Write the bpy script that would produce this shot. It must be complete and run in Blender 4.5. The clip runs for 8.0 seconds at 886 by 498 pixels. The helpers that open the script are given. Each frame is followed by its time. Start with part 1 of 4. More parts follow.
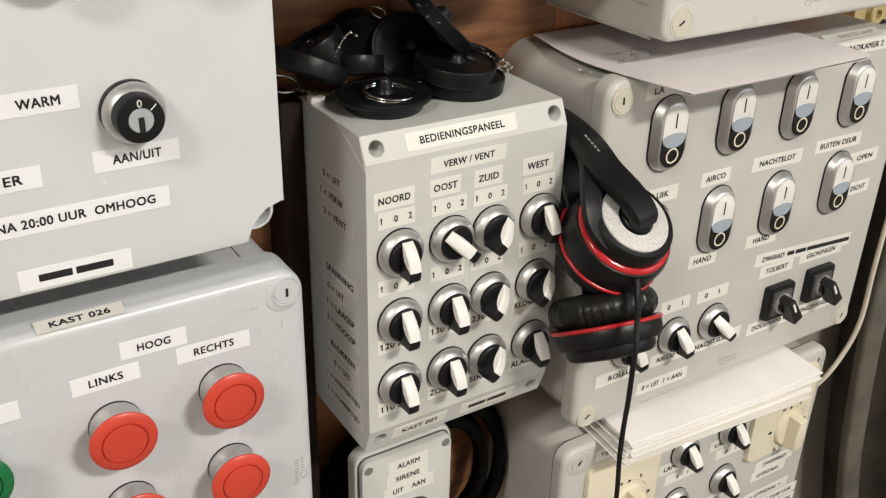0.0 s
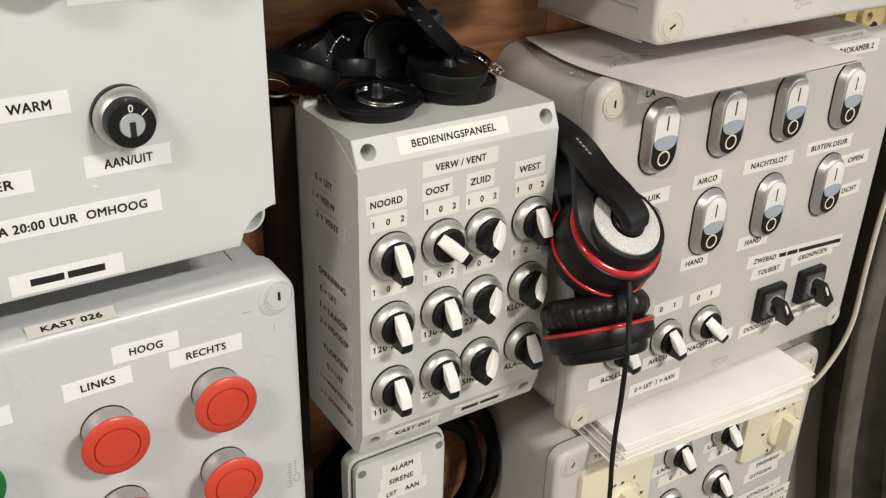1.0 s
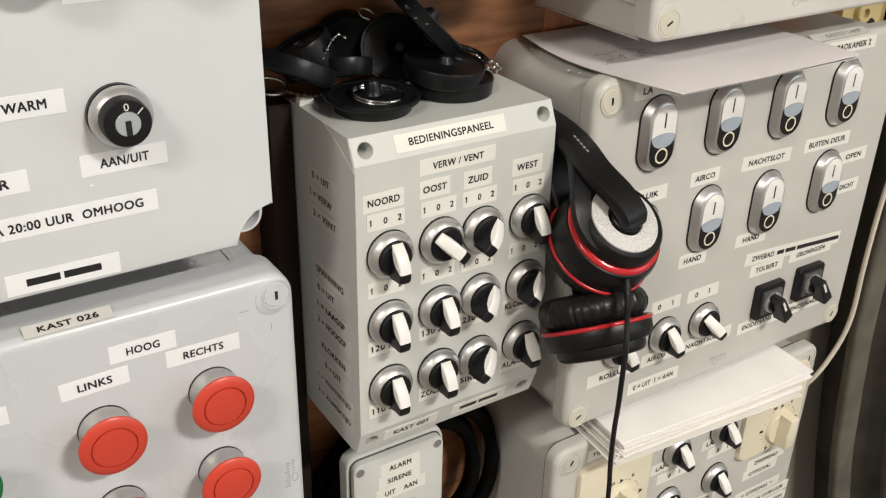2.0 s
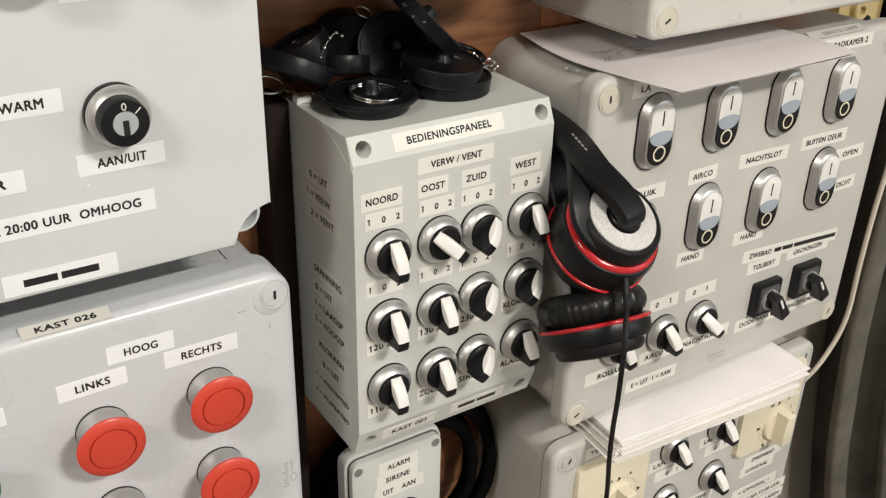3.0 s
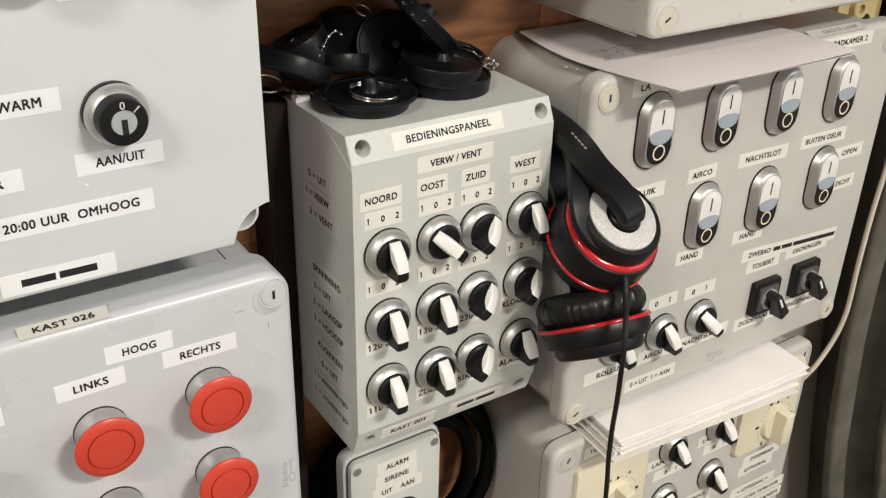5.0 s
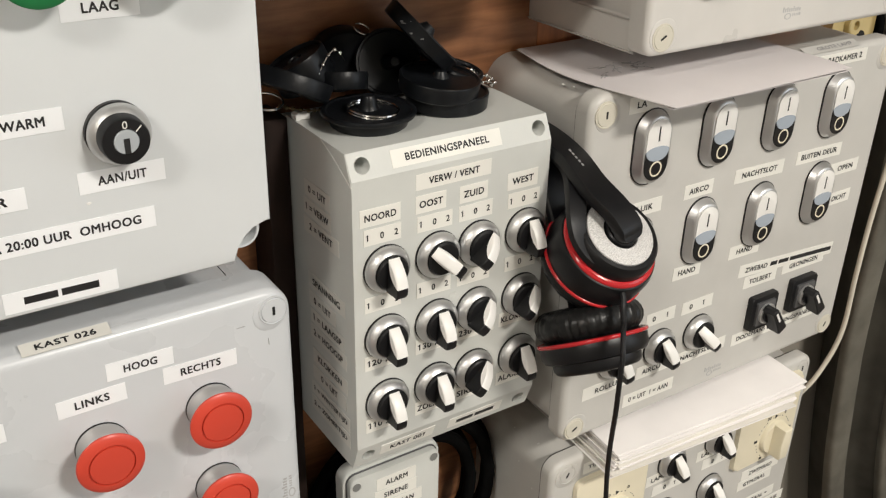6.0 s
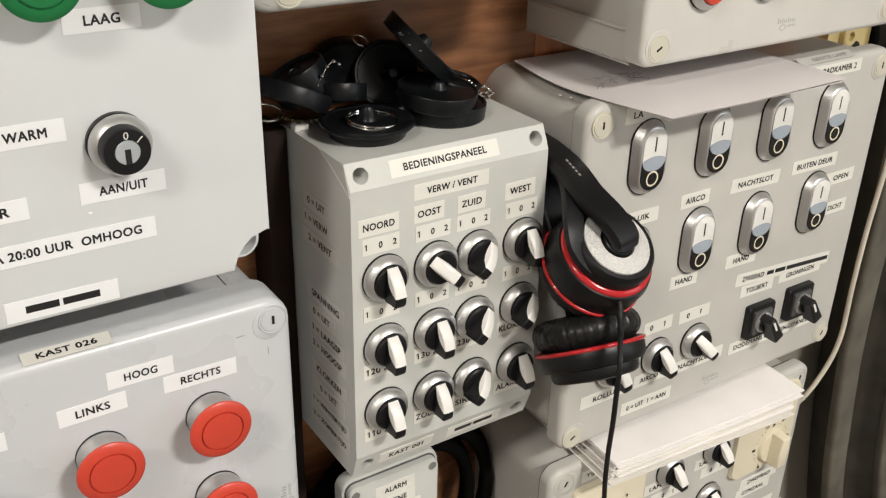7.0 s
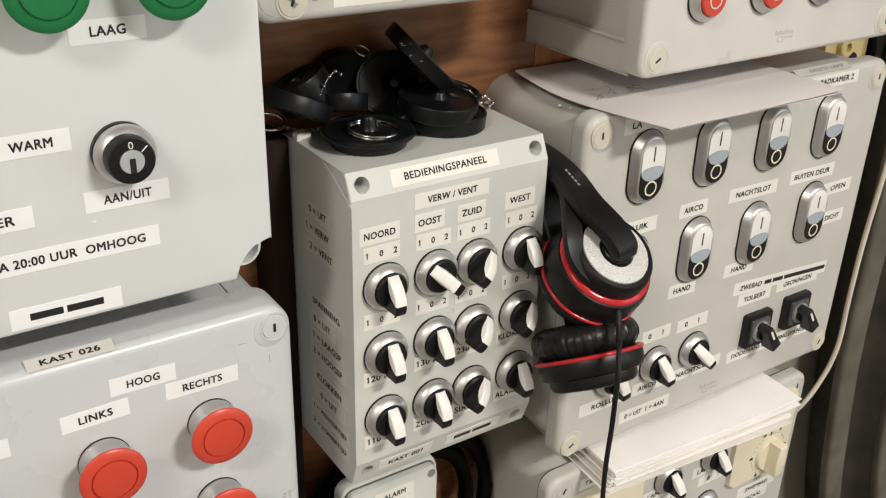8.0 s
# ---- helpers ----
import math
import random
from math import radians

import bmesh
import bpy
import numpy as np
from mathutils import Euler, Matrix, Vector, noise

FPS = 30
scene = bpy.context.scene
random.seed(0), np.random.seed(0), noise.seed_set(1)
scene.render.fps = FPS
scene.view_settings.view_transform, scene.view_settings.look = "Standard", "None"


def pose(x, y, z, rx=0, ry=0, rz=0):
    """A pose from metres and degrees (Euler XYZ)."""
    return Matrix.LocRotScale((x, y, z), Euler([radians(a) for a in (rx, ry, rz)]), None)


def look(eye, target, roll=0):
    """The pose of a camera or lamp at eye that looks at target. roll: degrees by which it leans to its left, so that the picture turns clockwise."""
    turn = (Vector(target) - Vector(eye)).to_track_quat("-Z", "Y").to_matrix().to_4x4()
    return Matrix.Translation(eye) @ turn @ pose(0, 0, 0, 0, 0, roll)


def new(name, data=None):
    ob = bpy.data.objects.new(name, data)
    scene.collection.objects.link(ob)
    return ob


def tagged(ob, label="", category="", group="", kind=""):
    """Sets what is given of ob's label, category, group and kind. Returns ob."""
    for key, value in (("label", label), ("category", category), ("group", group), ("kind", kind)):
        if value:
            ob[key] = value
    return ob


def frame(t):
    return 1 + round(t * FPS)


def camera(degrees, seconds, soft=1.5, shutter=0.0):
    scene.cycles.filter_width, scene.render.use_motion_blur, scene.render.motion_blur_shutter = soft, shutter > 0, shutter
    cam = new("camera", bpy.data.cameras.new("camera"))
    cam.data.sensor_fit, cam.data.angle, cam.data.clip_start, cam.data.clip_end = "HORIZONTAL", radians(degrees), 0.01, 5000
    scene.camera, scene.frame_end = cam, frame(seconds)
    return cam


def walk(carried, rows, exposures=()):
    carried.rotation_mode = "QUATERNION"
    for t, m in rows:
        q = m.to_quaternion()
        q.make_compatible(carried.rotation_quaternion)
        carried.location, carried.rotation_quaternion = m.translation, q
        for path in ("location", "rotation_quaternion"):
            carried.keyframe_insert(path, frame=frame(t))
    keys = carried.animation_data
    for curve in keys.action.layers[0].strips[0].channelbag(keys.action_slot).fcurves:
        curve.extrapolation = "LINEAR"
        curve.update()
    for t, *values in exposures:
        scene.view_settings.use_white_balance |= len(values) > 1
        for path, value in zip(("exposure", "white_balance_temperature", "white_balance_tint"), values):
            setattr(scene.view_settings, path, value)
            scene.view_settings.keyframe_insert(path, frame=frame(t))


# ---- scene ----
cam = camera(49.7, 8.0, soft=1.25)
PATH = [
    (0, (-0.2788, -0.5091, 1.5261), (0.1979, 0.2372, 1.0615), 1.53),
    (0.5, (-0.2785, -0.5110, 1.5271), (0.2011, 0.2348, 1.0647), 1.49),
    (1, (-0.2778, -0.5105, 1.5274), (0.2037, 0.2338, 1.0645), 1.52),
    (1.5, (-0.2770, -0.5104, 1.5266), (0.2060, 0.2327, 1.0635), 1.36),
    (1.7, (-0.2770, -0.5103, 1.5266), (0.2060, 0.2327, 1.0635), 1.36),
    (2.8, (-0.2781, -0.5071, 1.5267), (0.2077, 0.2322, 1.0586), 1.39),
    (3, (-0.2782, -0.5069, 1.5267), (0.2094, 0.2311, 1.0602), 1.39),
    (3.5, (-0.2781, -0.5079, 1.5265), (0.2111, 0.2287, 1.0593), 1.41),
    (4, (-0.2763, -0.5049, 1.5237), (0.2141, 0.2298, 1.0549), 1.45),
    (4.2, (-0.2766, -0.5048, 1.5241), (0.2147, 0.2294, 1.0556), 1.46),
    (5.3, (-0.2787, -0.5045, 1.5273), (0.2118, 0.2334, 1.0577), 1.50),
    (5.5, (-0.2790, -0.5044, 1.5277), (0.2134, 0.2323, 1.0642), 1.51),
    (6, (-0.2799, -0.5074, 1.5296), (0.2140, 0.2333, 1.0741), 1.40),
    (6.5, (-0.2808, -0.5098, 1.5296), (0.2156, 0.2328, 1.0801), 1.42),
    (7, (-0.2814, -0.5112, 1.5310), (0.2153, 0.2335, 1.0853), 1.32),
    (7.5, (-0.2831, -0.5124, 1.5320), (0.2151, 0.2337, 1.0902), 1.41),
    (8, (-0.2842, -0.5135, 1.5339), (0.2155, 0.2330, 1.0946), 1.57),
]
walk(cam, [(t, look(eye, target, roll)) for t, eye, target, roll in PATH])

# ---- light ----
world = bpy.data.worlds.new("world")
scene.world = world
world.use_nodes = True
world.node_tree.nodes["Background"].inputs[0].default_value = (0.9, 0.86, 0.8, 1)
world.node_tree.nodes["Background"].inputs[1].default_value = 0.03
scene.view_settings.exposure = 0.0


def area_lamp(name, m, power, sx, sy, colour):
    data = bpy.data.lights.new(name, "AREA")
    data.shape, data.size, data.size_y = "RECTANGLE", sx, sy
    data.energy, data.color = power, colour
    ob = new(name, data)
    ob.matrix_world = m
    return ob


WARM_WHITE = (1.0, 0.945, 0.865)
area_lamp("ceiling_lamp", pose(0.38, -1.7, 2.53), 49.5, 0.42, 0.22, WARM_WHITE)
area_lamp("ceiling_lamp", pose(-1.28, -0.98, 2.53), 18.5, 0.5, 0.24, WARM_WHITE)
# cool side light, added as daylight from an unseen window in the side wall
area_lamp("added_side_daylight", pose(1.47, -1.75, 1.75, 0, 90, 0), 9, 0.95, 1.15, (0.82, 0.91, 1.0))

# ---- units: all plans below are in millimetres, heights from 1 m above the floor ----
U = 0.001
MM = Matrix.Translation((0, 0, 1.0)) @ Matrix.Diagonal((U, U, U, 1))


# ---- materials ----
def material(name, colour, rough=0.5, metal=0.0, vary=0.06, grain=400.0, blotch=25.0, bump=0.02, coat=0.0, spec=0.5):
    m = bpy.data.materials.new(name)
    m.use_nodes = True
    n, l = m.node_tree.nodes, m.node_tree.links
    b = n["Principled BSDF"]
    b.inputs["Roughness"].default_value = rough
    b.inputs["Metallic"].default_value = metal
    b.inputs["Coat Weight"].default_value = coat
    b.inputs["Specular IOR Level"].default_value = spec
    co = n.new("ShaderNodeTexCoord")
    geo = n.new("ShaderNodeNewGeometry")
    big, fine = n.new("ShaderNodeTexNoise"), n.new("ShaderNodeTexNoise")
    big.inputs["Scale"].default_value, fine.inputs["Scale"].default_value = blotch, grain
    big.inputs["Detail"].default_value, fine.inputs["Detail"].default_value = 5, 3
    for t in (big, fine):
        l.new(geo.outputs["Position"], t.inputs["Vector"])
    ramp = n.new("ShaderNodeMapRange")
    ramp.inputs[1].default_value, ramp.inputs[2].default_value = 0.3, 0.7
    ramp.inputs[3].default_value, ramp.inputs[4].default_value = 1 - vary, 1 + vary * 0.4
    l.new(big.outputs["Fac"], ramp.inputs[0])
    mix = n.new("ShaderNodeMix")
    mix.data_type, mix.blend_type = "RGBA", "MULTIPLY"
    mix.inputs["Factor"].default_value = 1
    mix.inputs["A"].default_value = (*colour, 1)
    l.new(ramp.outputs[0], mix.inputs["B"])
    l.new(mix.outputs["Result"], b.inputs["Base Color"])
    rr = n.new("ShaderNodeMapRange")
    rr.inputs[3].default_value, rr.inputs[4].default_value = max(rough - 0.08, 0.02), min(rough + 0.1, 1)
    l.new(big.outputs["Fac"], rr.inputs[0])
    l.new(rr.outputs[0], b.inputs["Roughness"])
    if bump:
        bp = n.new("ShaderNodeBump")
        bp.inputs["Strength"].default_value, bp.inputs["Distance"].default_value = min(bump * 5, 1), 0.0004
        l.new(fine.outputs["Fac"], bp.inputs["Height"])
        l.new(bp.outputs[0], b.inputs["Normal"])
    return m


COOL = material("cool_grey_enclosure_plastic", (0.58, 0.60, 0.62), 0.27, vary=0.025, grain=900, bump=0.015)
COOL_W = material("pale_grey_enclosure_plastic", (0.66, 0.684, 0.695), 0.1, vary=0.03, grain=900, bump=0.012)
GREY = material("grey_enclosure_plastic", (0.595, 0.607, 0.578), 0.38, vary=0.05, grain=900, bump=0.03)
# pale for a painted edge highlight and for worn chips
WHITE_EDGE = material("pale_lit_edge_and_worn_plastic", (0.72, 0.72, 0.68), 0.4, vary=0.1)
LIGHT = material("off_white_enclosure_plastic", (0.62, 0.605, 0.575), 0.3, vary=0.05, grain=900, bump=0.02)
KEY_METAL = material("dull_key_metal", (0.50, 0.54, 0.57), 0.4, metal=0.35, vary=0.05)
BEIGE = material("warm_grey_enclosure_plastic", (0.545, 0.535, 0.505), 0.36, vary=0.06, grain=900, bump=0.03)
TAPE = material("label_tape", (0.79, 0.78, 0.725), 0.4, vary=0.05)
TAPE_C = material("clear_label_tape", (0.67, 0.66, 0.615), 0.35, vary=0.05)
TAPE_B = material("yellowed_label_tape", (0.66, 0.64, 0.57), 0.4, vary=0.06)
TAPE_W = material("white_label_tape", (0.87, 0.885, 0.90), 0.4, vary=0.04)
INK = material("black_ink", (0.012, 0.012, 0.013), 0.5, vary=0.1, bump=0)
CHROME = material("satin_chrome", (0.63, 0.63, 0.625), 0.42, metal=0.93, vary=0.08)
STEEL = material("polished_steel", (0.75, 0.74, 0.72), 0.16, metal=1.0, vary=0.1)
BLACK = material("black_plastic", (0.009, 0.009, 0.010), 0.38, vary=0.2, spec=0.3)
DARK = material("black_hole", (0.01, 0.01, 0.01), 0.8, bump=0)
WHITE = material("white_plastic", (0.82, 0.81, 0.78), 0.32, vary=0.04)
PRINT = material("faded_grey_print", (0.30, 0.30, 0.30), 0.5, vary=0.2)
SCUFF = material("grey_rubber_scuff", (0.16, 0.16, 0.16), 0.7, vary=0.4)
PLATE = material("dark_grey_plate", (0.09, 0.09, 0.092), 0.35, vary=0.15)
FADED = material("faint_grey_print", (0.42, 0.42, 0.42), 0.5, vary=0.2)
LENS = material("grey_blue_lens", (0.36, 0.41, 0.47), 0.22, vary=0.05)
RED = material("red_plastic", (0.60, 0.058, 0.032), 0.36, vary=0.08)
GREEN = material("green_plastic", (0.01, 0.17, 0.05), 0.36, vary=0.08)
CREAM = material("cream_plastic", (0.77, 0.71, 0.55), 0.36, vary=0.05)
RUBBER = material("black_rubber", (0.0065, 0.0074, 0.009), 0.36, vary=0.5, blotch=70, bump=0.03, spec=0.26)
PAPER_G = material("greyish_paper", (0.71, 0.675, 0.675), 0.6, vary=0.08, blotch=12, bump=0.03)
PAPER = material("white_paper", (0.90, 0.87, 0.855), 0.8, vary=0.05, bump=0.03, spec=0.2)
PAPER_Y = material("yellowed_paper", (0.78, 0.75, 0.69), 0.7, vary=0.06, bump=0.03)
CABLE_W = material("white_cable_sheath", (0.66, 0.62, 0.52), 0.5, vary=0.1)


def wood_material(name, light, dark, scale=1.0, rough=0.42, spec=0.5, along=(34, 34, 7)):
    m = material(name, light, rough, vary=0.5, blotch=16, spec=spec)
    n, l = m.node_tree.nodes, m.node_tree.links
    geo, mp = n.new("ShaderNodeNewGeometry"), n.new("ShaderNodeMapping")
    mp.inputs["Scale"].default_value = tuple(q * scale for q in along)
    l.new(geo.outputs["Position"], mp.inputs["Vector"])
    t = n.new("ShaderNodeTexNoise")
    t.inputs["Scale"].default_value, t.inputs["Detail"].default_value, t.inputs["Distortion"].default_value = 1.0, 8, 0.6
    l.new(mp.outputs[0], t.inputs["Vector"])
    ramp = n.new("ShaderNodeValToRGB")
    ramp.color_ramp.elements[0].position, ramp.color_ramp.elements[1].position = 0.32, 0.68
    ramp.color_ramp.elements[0].color, ramp.color_ramp.elements[1].color = (*dark, 1), (*light, 1)
    l.new(t.outputs["Fac"], ramp.inputs[0])
    mix = next(k for k in n if k.bl_idname == "ShaderNodeMix")
    l.new(ramp.outputs[0], mix.inputs["A"])
    return m


WOOD = wood_material("brown_wood", (0.46, 0.202, 0.088), (0.22, 0.088, 0.037), along=(16, 50, 120))
WOOD_RED = wood_material("reddish_brown_wood", (0.62, 0.235, 0.09), (0.34, 0.12, 0.045), along=(90, 40, 9))
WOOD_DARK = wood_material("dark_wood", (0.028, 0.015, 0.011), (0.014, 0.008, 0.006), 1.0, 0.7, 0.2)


def cloth_material(name, colour):
    m = material(name, colour, 0.95, vary=0.35, blotch=18, grain=700, bump=0.15, spec=0.2)
    return m


# the paler olive cloth holds the light on the curtain's fold edges
CURTAIN_LIT = cloth_material("lit_olive_grey_cloth", (0.30, 0.28, 0.235))
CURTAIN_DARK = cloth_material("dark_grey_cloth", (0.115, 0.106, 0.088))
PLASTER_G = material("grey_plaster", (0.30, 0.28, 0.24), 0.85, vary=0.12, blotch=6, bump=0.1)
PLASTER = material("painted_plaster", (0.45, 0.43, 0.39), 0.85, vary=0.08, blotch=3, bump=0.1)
FLOOR = material("grey_lino", (0.24, 0.22, 0.20), 0.5, vary=0.2, blotch=6, bump=0.03)


# ---- mesh helpers ----
def thing(name, x, y, z, label, category, group="", kind=""):
    ob = new(name)
    ob.empty_display_size = 0.01
    ob.matrix_basis = MM @ Matrix.Translation((x, y, z)) @ Matrix.Diagonal((1 / U, 1 / U, 1 / U, 1))
    return tagged(ob, label, category, group, kind)


def world_of(ob):
    m = ob.matrix_basis
    while ob.parent:
        ob = ob.parent
        m = ob.matrix_basis @ m
    return m


def mesh_from(name, bm, mat, smooth=True, local=False):
    """The bmesh, drawn in plan units, as a mesh in metres."""
    bmesh.ops.recalc_face_normals(bm, faces=bm.faces)
    me = bpy.data.meshes.new(name)
    bm.to_mesh(me)
    bm.free()
    me.transform(Matrix.Diagonal((U, U, U, 1)) if local else MM)
    me.materials.append(mat)
    if smooth:
        me.shade_smooth()
        me.set_sharp_from_angle(angle=radians(35))
    return me


def part(name, bm, mat, parent=None, label="", smooth=True):
    """One mesh object of a bmesh drawn in plan units of the whole place."""
    me = mesh_from(name, bm, mat, smooth)
    if parent:
        me.transform(world_of(parent).inverted())
    ob = new(name, me)
    ob.parent = parent
    return tagged(ob, label)


def put(name, me, parent, m, label=""):
    """A shared mesh, drawn round its own origin, at the pose m of the plan."""
    ob = new(name, me)
    ob.parent = parent
    w = MM @ m @ Matrix.Diagonal((1 / U, 1 / U, 1 / U, 1))
    ob.matrix_basis = world_of(parent).inverted() @ w
    return tagged(ob, label)


def block(x0, x1, y0, y1, z0, z1, bevel=0.0, seg=3, bm=None):
    bm = bm or bmesh.new()
    made = bmesh.ops.create_cube(bm, size=1.0)["verts"]
    for v in made:
        v.co = Vector((x0 + (v.co.x + 0.5) * (x1 - x0), y0 + (v.co.y + 0.5) * (y1 - y0), z0 + (v.co.z + 0.5) * (z1 - z0)))
    if bevel:
        edges = {e for v in made for e in v.link_edges}
        bmesh.ops.bevel(bm, geom=list(edges), offset=bevel, segments=seg, profile=0.5, affect="EDGES")
    return bm


def lathe(profile, steps=40, bm=None, m=Matrix()):
    """Rings of (radius, height) turned round the axis that points out of the wall (-y)."""
    bm = bm or bmesh.new()
    rings = []
    for r, h in profile:
        if r < 1e-4:
            rings.append([bm.verts.new(m @ Vector((0, -h, 0)))])
        else:
            rings.append([bm.verts.new(m @ Vector((r * math.cos(a), -h, r * math.sin(a)))) for a in (2 * math.pi * k / steps for k in range(steps))])
    for a, b in zip(rings, rings[1:]):
        for k in range(steps):
            q = (k + 1) % steps
            if len(a) == 1 and len(b) > 1:
                bm.faces.new((a[0], b[q], b[k]))
            elif len(b) == 1 and len(a) > 1:
                bm.faces.new((a[k], a[q], b[0]))
            elif len(a) > 1:
                bm.faces.new((a[k], a[q], b[q], b[k]))
    return bm


def prism(outline, y0, y1, bevel=0.0, seg=2, bm=None):
    """An outline of (x, z) drawn from the depth y0 to y1."""
    bm = bm or bmesh.new()
    a = [bm.verts.new((x, y0, z)) for x, z in outline]
    b = [bm.verts.new((x, y1, z)) for x, z in outline]
    n = len(a)
    fa, fb = bm.faces.new(a), bm.faces.new(b[::-1])
    for k in range(n):
        bm.faces.new((a[k], b[k], b[(k + 1) % n], a[(k + 1) % n]))
    if bevel:
        bmesh.ops.bevel(bm, geom=[e for e in fb.edges], offset=bevel, segments=seg, profile=0.5, affect="EDGES")
    return bm


def rounded(x0, x1, z0, z1, r, steps=6):
    out = []
    for cx, cz, s in ((x1 - r, z1 - r, 0), (x0 + r, z1 - r, 90), (x0 + r, z0 + r, 180), (x1 - r, z0 + r, 270)):
        out += [(cx + r * math.cos(radians(s + 90 * k / steps)), cz + r * math.sin(radians(s + 90 * k / steps))) for k in range(steps + 1)]
    return out


def pipe(points, r, steps=10, smooth_steps=6):
    """A tube through points, rounded by a Catmull-Rom spline."""
    pts = [Vector(p) for p in points]
    ext = [2 * pts[0] - pts[1]] + pts + [2 * pts[-1] - pts[-2]]
    line = []
    for i in range(1, len(ext) - 2):
        a, b, c, d = ext[i - 1 : i + 3]
        for k in range(smooth_steps):
            t = k / smooth_steps
            line.append(0.5 * ((2 * b) + (c - a) * t + (2 * a - 5 * b + 4 * c - d) * t * t + (3 * b - a - 3 * c + d) * t**3))
    line.append(pts[-1])
    bm = bmesh.new()
    side, rings = None, []
    for i, p in enumerate(line):
        way = (line[min(i + 1, len(line) - 1)] - line[max(i - 1, 0)]).normalized()
        if side is None:
            side = way.orthogonal().normalized()
        side = (side - way * side.dot(way)).normalized()
        up = way.cross(side)
        rings.append([bm.verts.new(p + r * (math.cos(a) * side + math.sin(a) * up)) for a in (2 * math.pi * k / steps for k in range(steps))])
    for a, b in zip(rings, rings[1:]):
        for k in range(steps):
            bm.faces.new((a[k], a[(k + 1) % steps], b[(k + 1) % steps], b[k]))
    bm.faces.new(rings[0][::-1])
    bm.faces.new(rings[-1])
    return bm


# ---- lettering ----
def letters(text, size, weight=0.024):
    """The outlines of a text as a mesh, flat in x and z, facing out of the wall; its middle is the origin. Bold: laid four times, a little apart."""
    curve = bpy.data.curves.new("lettering", "FONT")
    curve.body, curve.size = text, size
    curve.resolution_u, curve.space_character = 3, 1.08
    curve.align_x, curve.align_y = "LEFT", "BOTTOM_BASELINE"
    ob = bpy.data.objects.new("lettering", curve)
    flat_me = bpy.data.meshes.new_from_object(ob)
    flags = []
    for k, ch in enumerate(text):
        if ch == "1":
            curve.body = text[: k + 1]
            some = bpy.data.meshes.new_from_object(ob)
            flags.append((max(v.co.x for v in some.vertices), max(v.co.y for v in some.vertices)))
            bpy.data.meshes.remove(some)
    bpy.data.objects.remove(ob)
    bm = bmesh.new()
    d = size * weight
    for k, (dx, dz) in enumerate(((-d, -d), (d, -d), (d, d), (-d, d))):
        flat_me.transform(Matrix.Translation((dx, dz, 0.004 * size * k)))
        bm.from_mesh(flat_me)
        flat_me.transform(Matrix.Translation((-dx, -dz, -0.004 * size * k)))
    for x, top in flags:
        bm.faces.new([bm.verts.new((x + a * size, top + b * size, 0.0)) for a, b in ((-0.02, 0.0), (-0.10, -0.005), (-0.25, -0.12), (-0.25, -0.205), (-0.06, -0.11))])
    me = bpy.data.meshes.new("lettering")
    bm.to_mesh(me)
    bm.free()
    bpy.data.meshes.remove(flat_me)
    xs = [v.co.x for v in me.vertices] or [0]
    zs = [v.co.y for v in me.vertices] or [0]
    me.transform(pose(0, 0, 0, 90) @ Matrix.Translation((-(min(xs) + max(xs)) / 2, -(min(zs) + max(zs)) / 2, 0)))
    return me, max(xs) - min(xs), max(zs) - min(zs)


def bars(widths, height, gap=0.45):
    """Plain bars in place of words."""
    bm = bmesh.new()
    total = sum(widths) + gap * height * (len(widths) - 1)
    x = -total / 2
    for w in widths:
        vs = [bm.verts.new((a, 0, b)) for a, b in ((x, -height / 2), (x + w, -height / 2), (x + w, height / 2), (x, height / 2))]
        bm.faces.new(vs)
        x += w + gap * height
    return bm


def tape(parent, m, w, h, text="", cap=4.3, width=None, dx=0.0, dz=0.0, words=None, paper=None, ink=None):
    """A strip of label tape of w by h at the pose m (its middle), with a line of lettering (or bars for words)."""
    me = mesh_from("label", block(-w / 2, w / 2, -0.25, 0.0, -h / 2, h / 2), paper or TAPE, smooth=False, local=True)
    lab = put("label", me, parent, m)
    if text:
        me, tw, th = letters(text, 8.0)
        sz = cap / th if th else 1
        sx = width / tw if width else sz * 1.12
        me.transform(Matrix.Diagonal((sx * U, U, sz * U, 1)))
        me.materials.append(ink or INK)
        put("lettering", me, lab, m @ Matrix.Translation((dx, -0.33, dz)))
    if words:
        put("writing", mesh_from("writing", bars(words, cap * 0.8), INK, False, True), lab, m @ Matrix.Translation((dx, -0.33, dz)))
    return lab


def print_mark(parent, x, y, z, k=1.0, turn=0.0):
    """A faint printed maker's mark: a row of strokes, a shorter row and a small oval."""
    bm = bmesh.new()
    for n in range(9):
        h = (3.4, 2.4, 3.0, 2.2, 2.2, 3.2, 2.2, 2.4, 2.0)[n]
        block(-9.0 + 2.0 * n, -7.9 + 2.0 * n, -0.12, 0.0, 0.4, 0.4 + h, 0, 1, bm)
    for n in range(5):
        block(1.0 + 1.7 * n, 1.9 + 1.7 * n, -0.12, 0.0, -2.6, -1.0, 0, 1, bm)
    lathe([(2.6, 0.0), (2.6, 0.12), (1.9, 0.12), (1.9, 0.0)], 24, bm, Matrix.Translation((-3.4, 0, -2.4)) @ Matrix.Diagonal((1.25, 1, 0.8, 1)))
    m = Matrix.Translation((x, y, z)) @ pose(0, 0, 0, 0, turn, 0) @ Matrix.Diagonal((k, 1, k, 1))
    put("logo", mesh_from("logo", bm, FADED, False, True), parent, m, "small faint grey printed maker's mark")


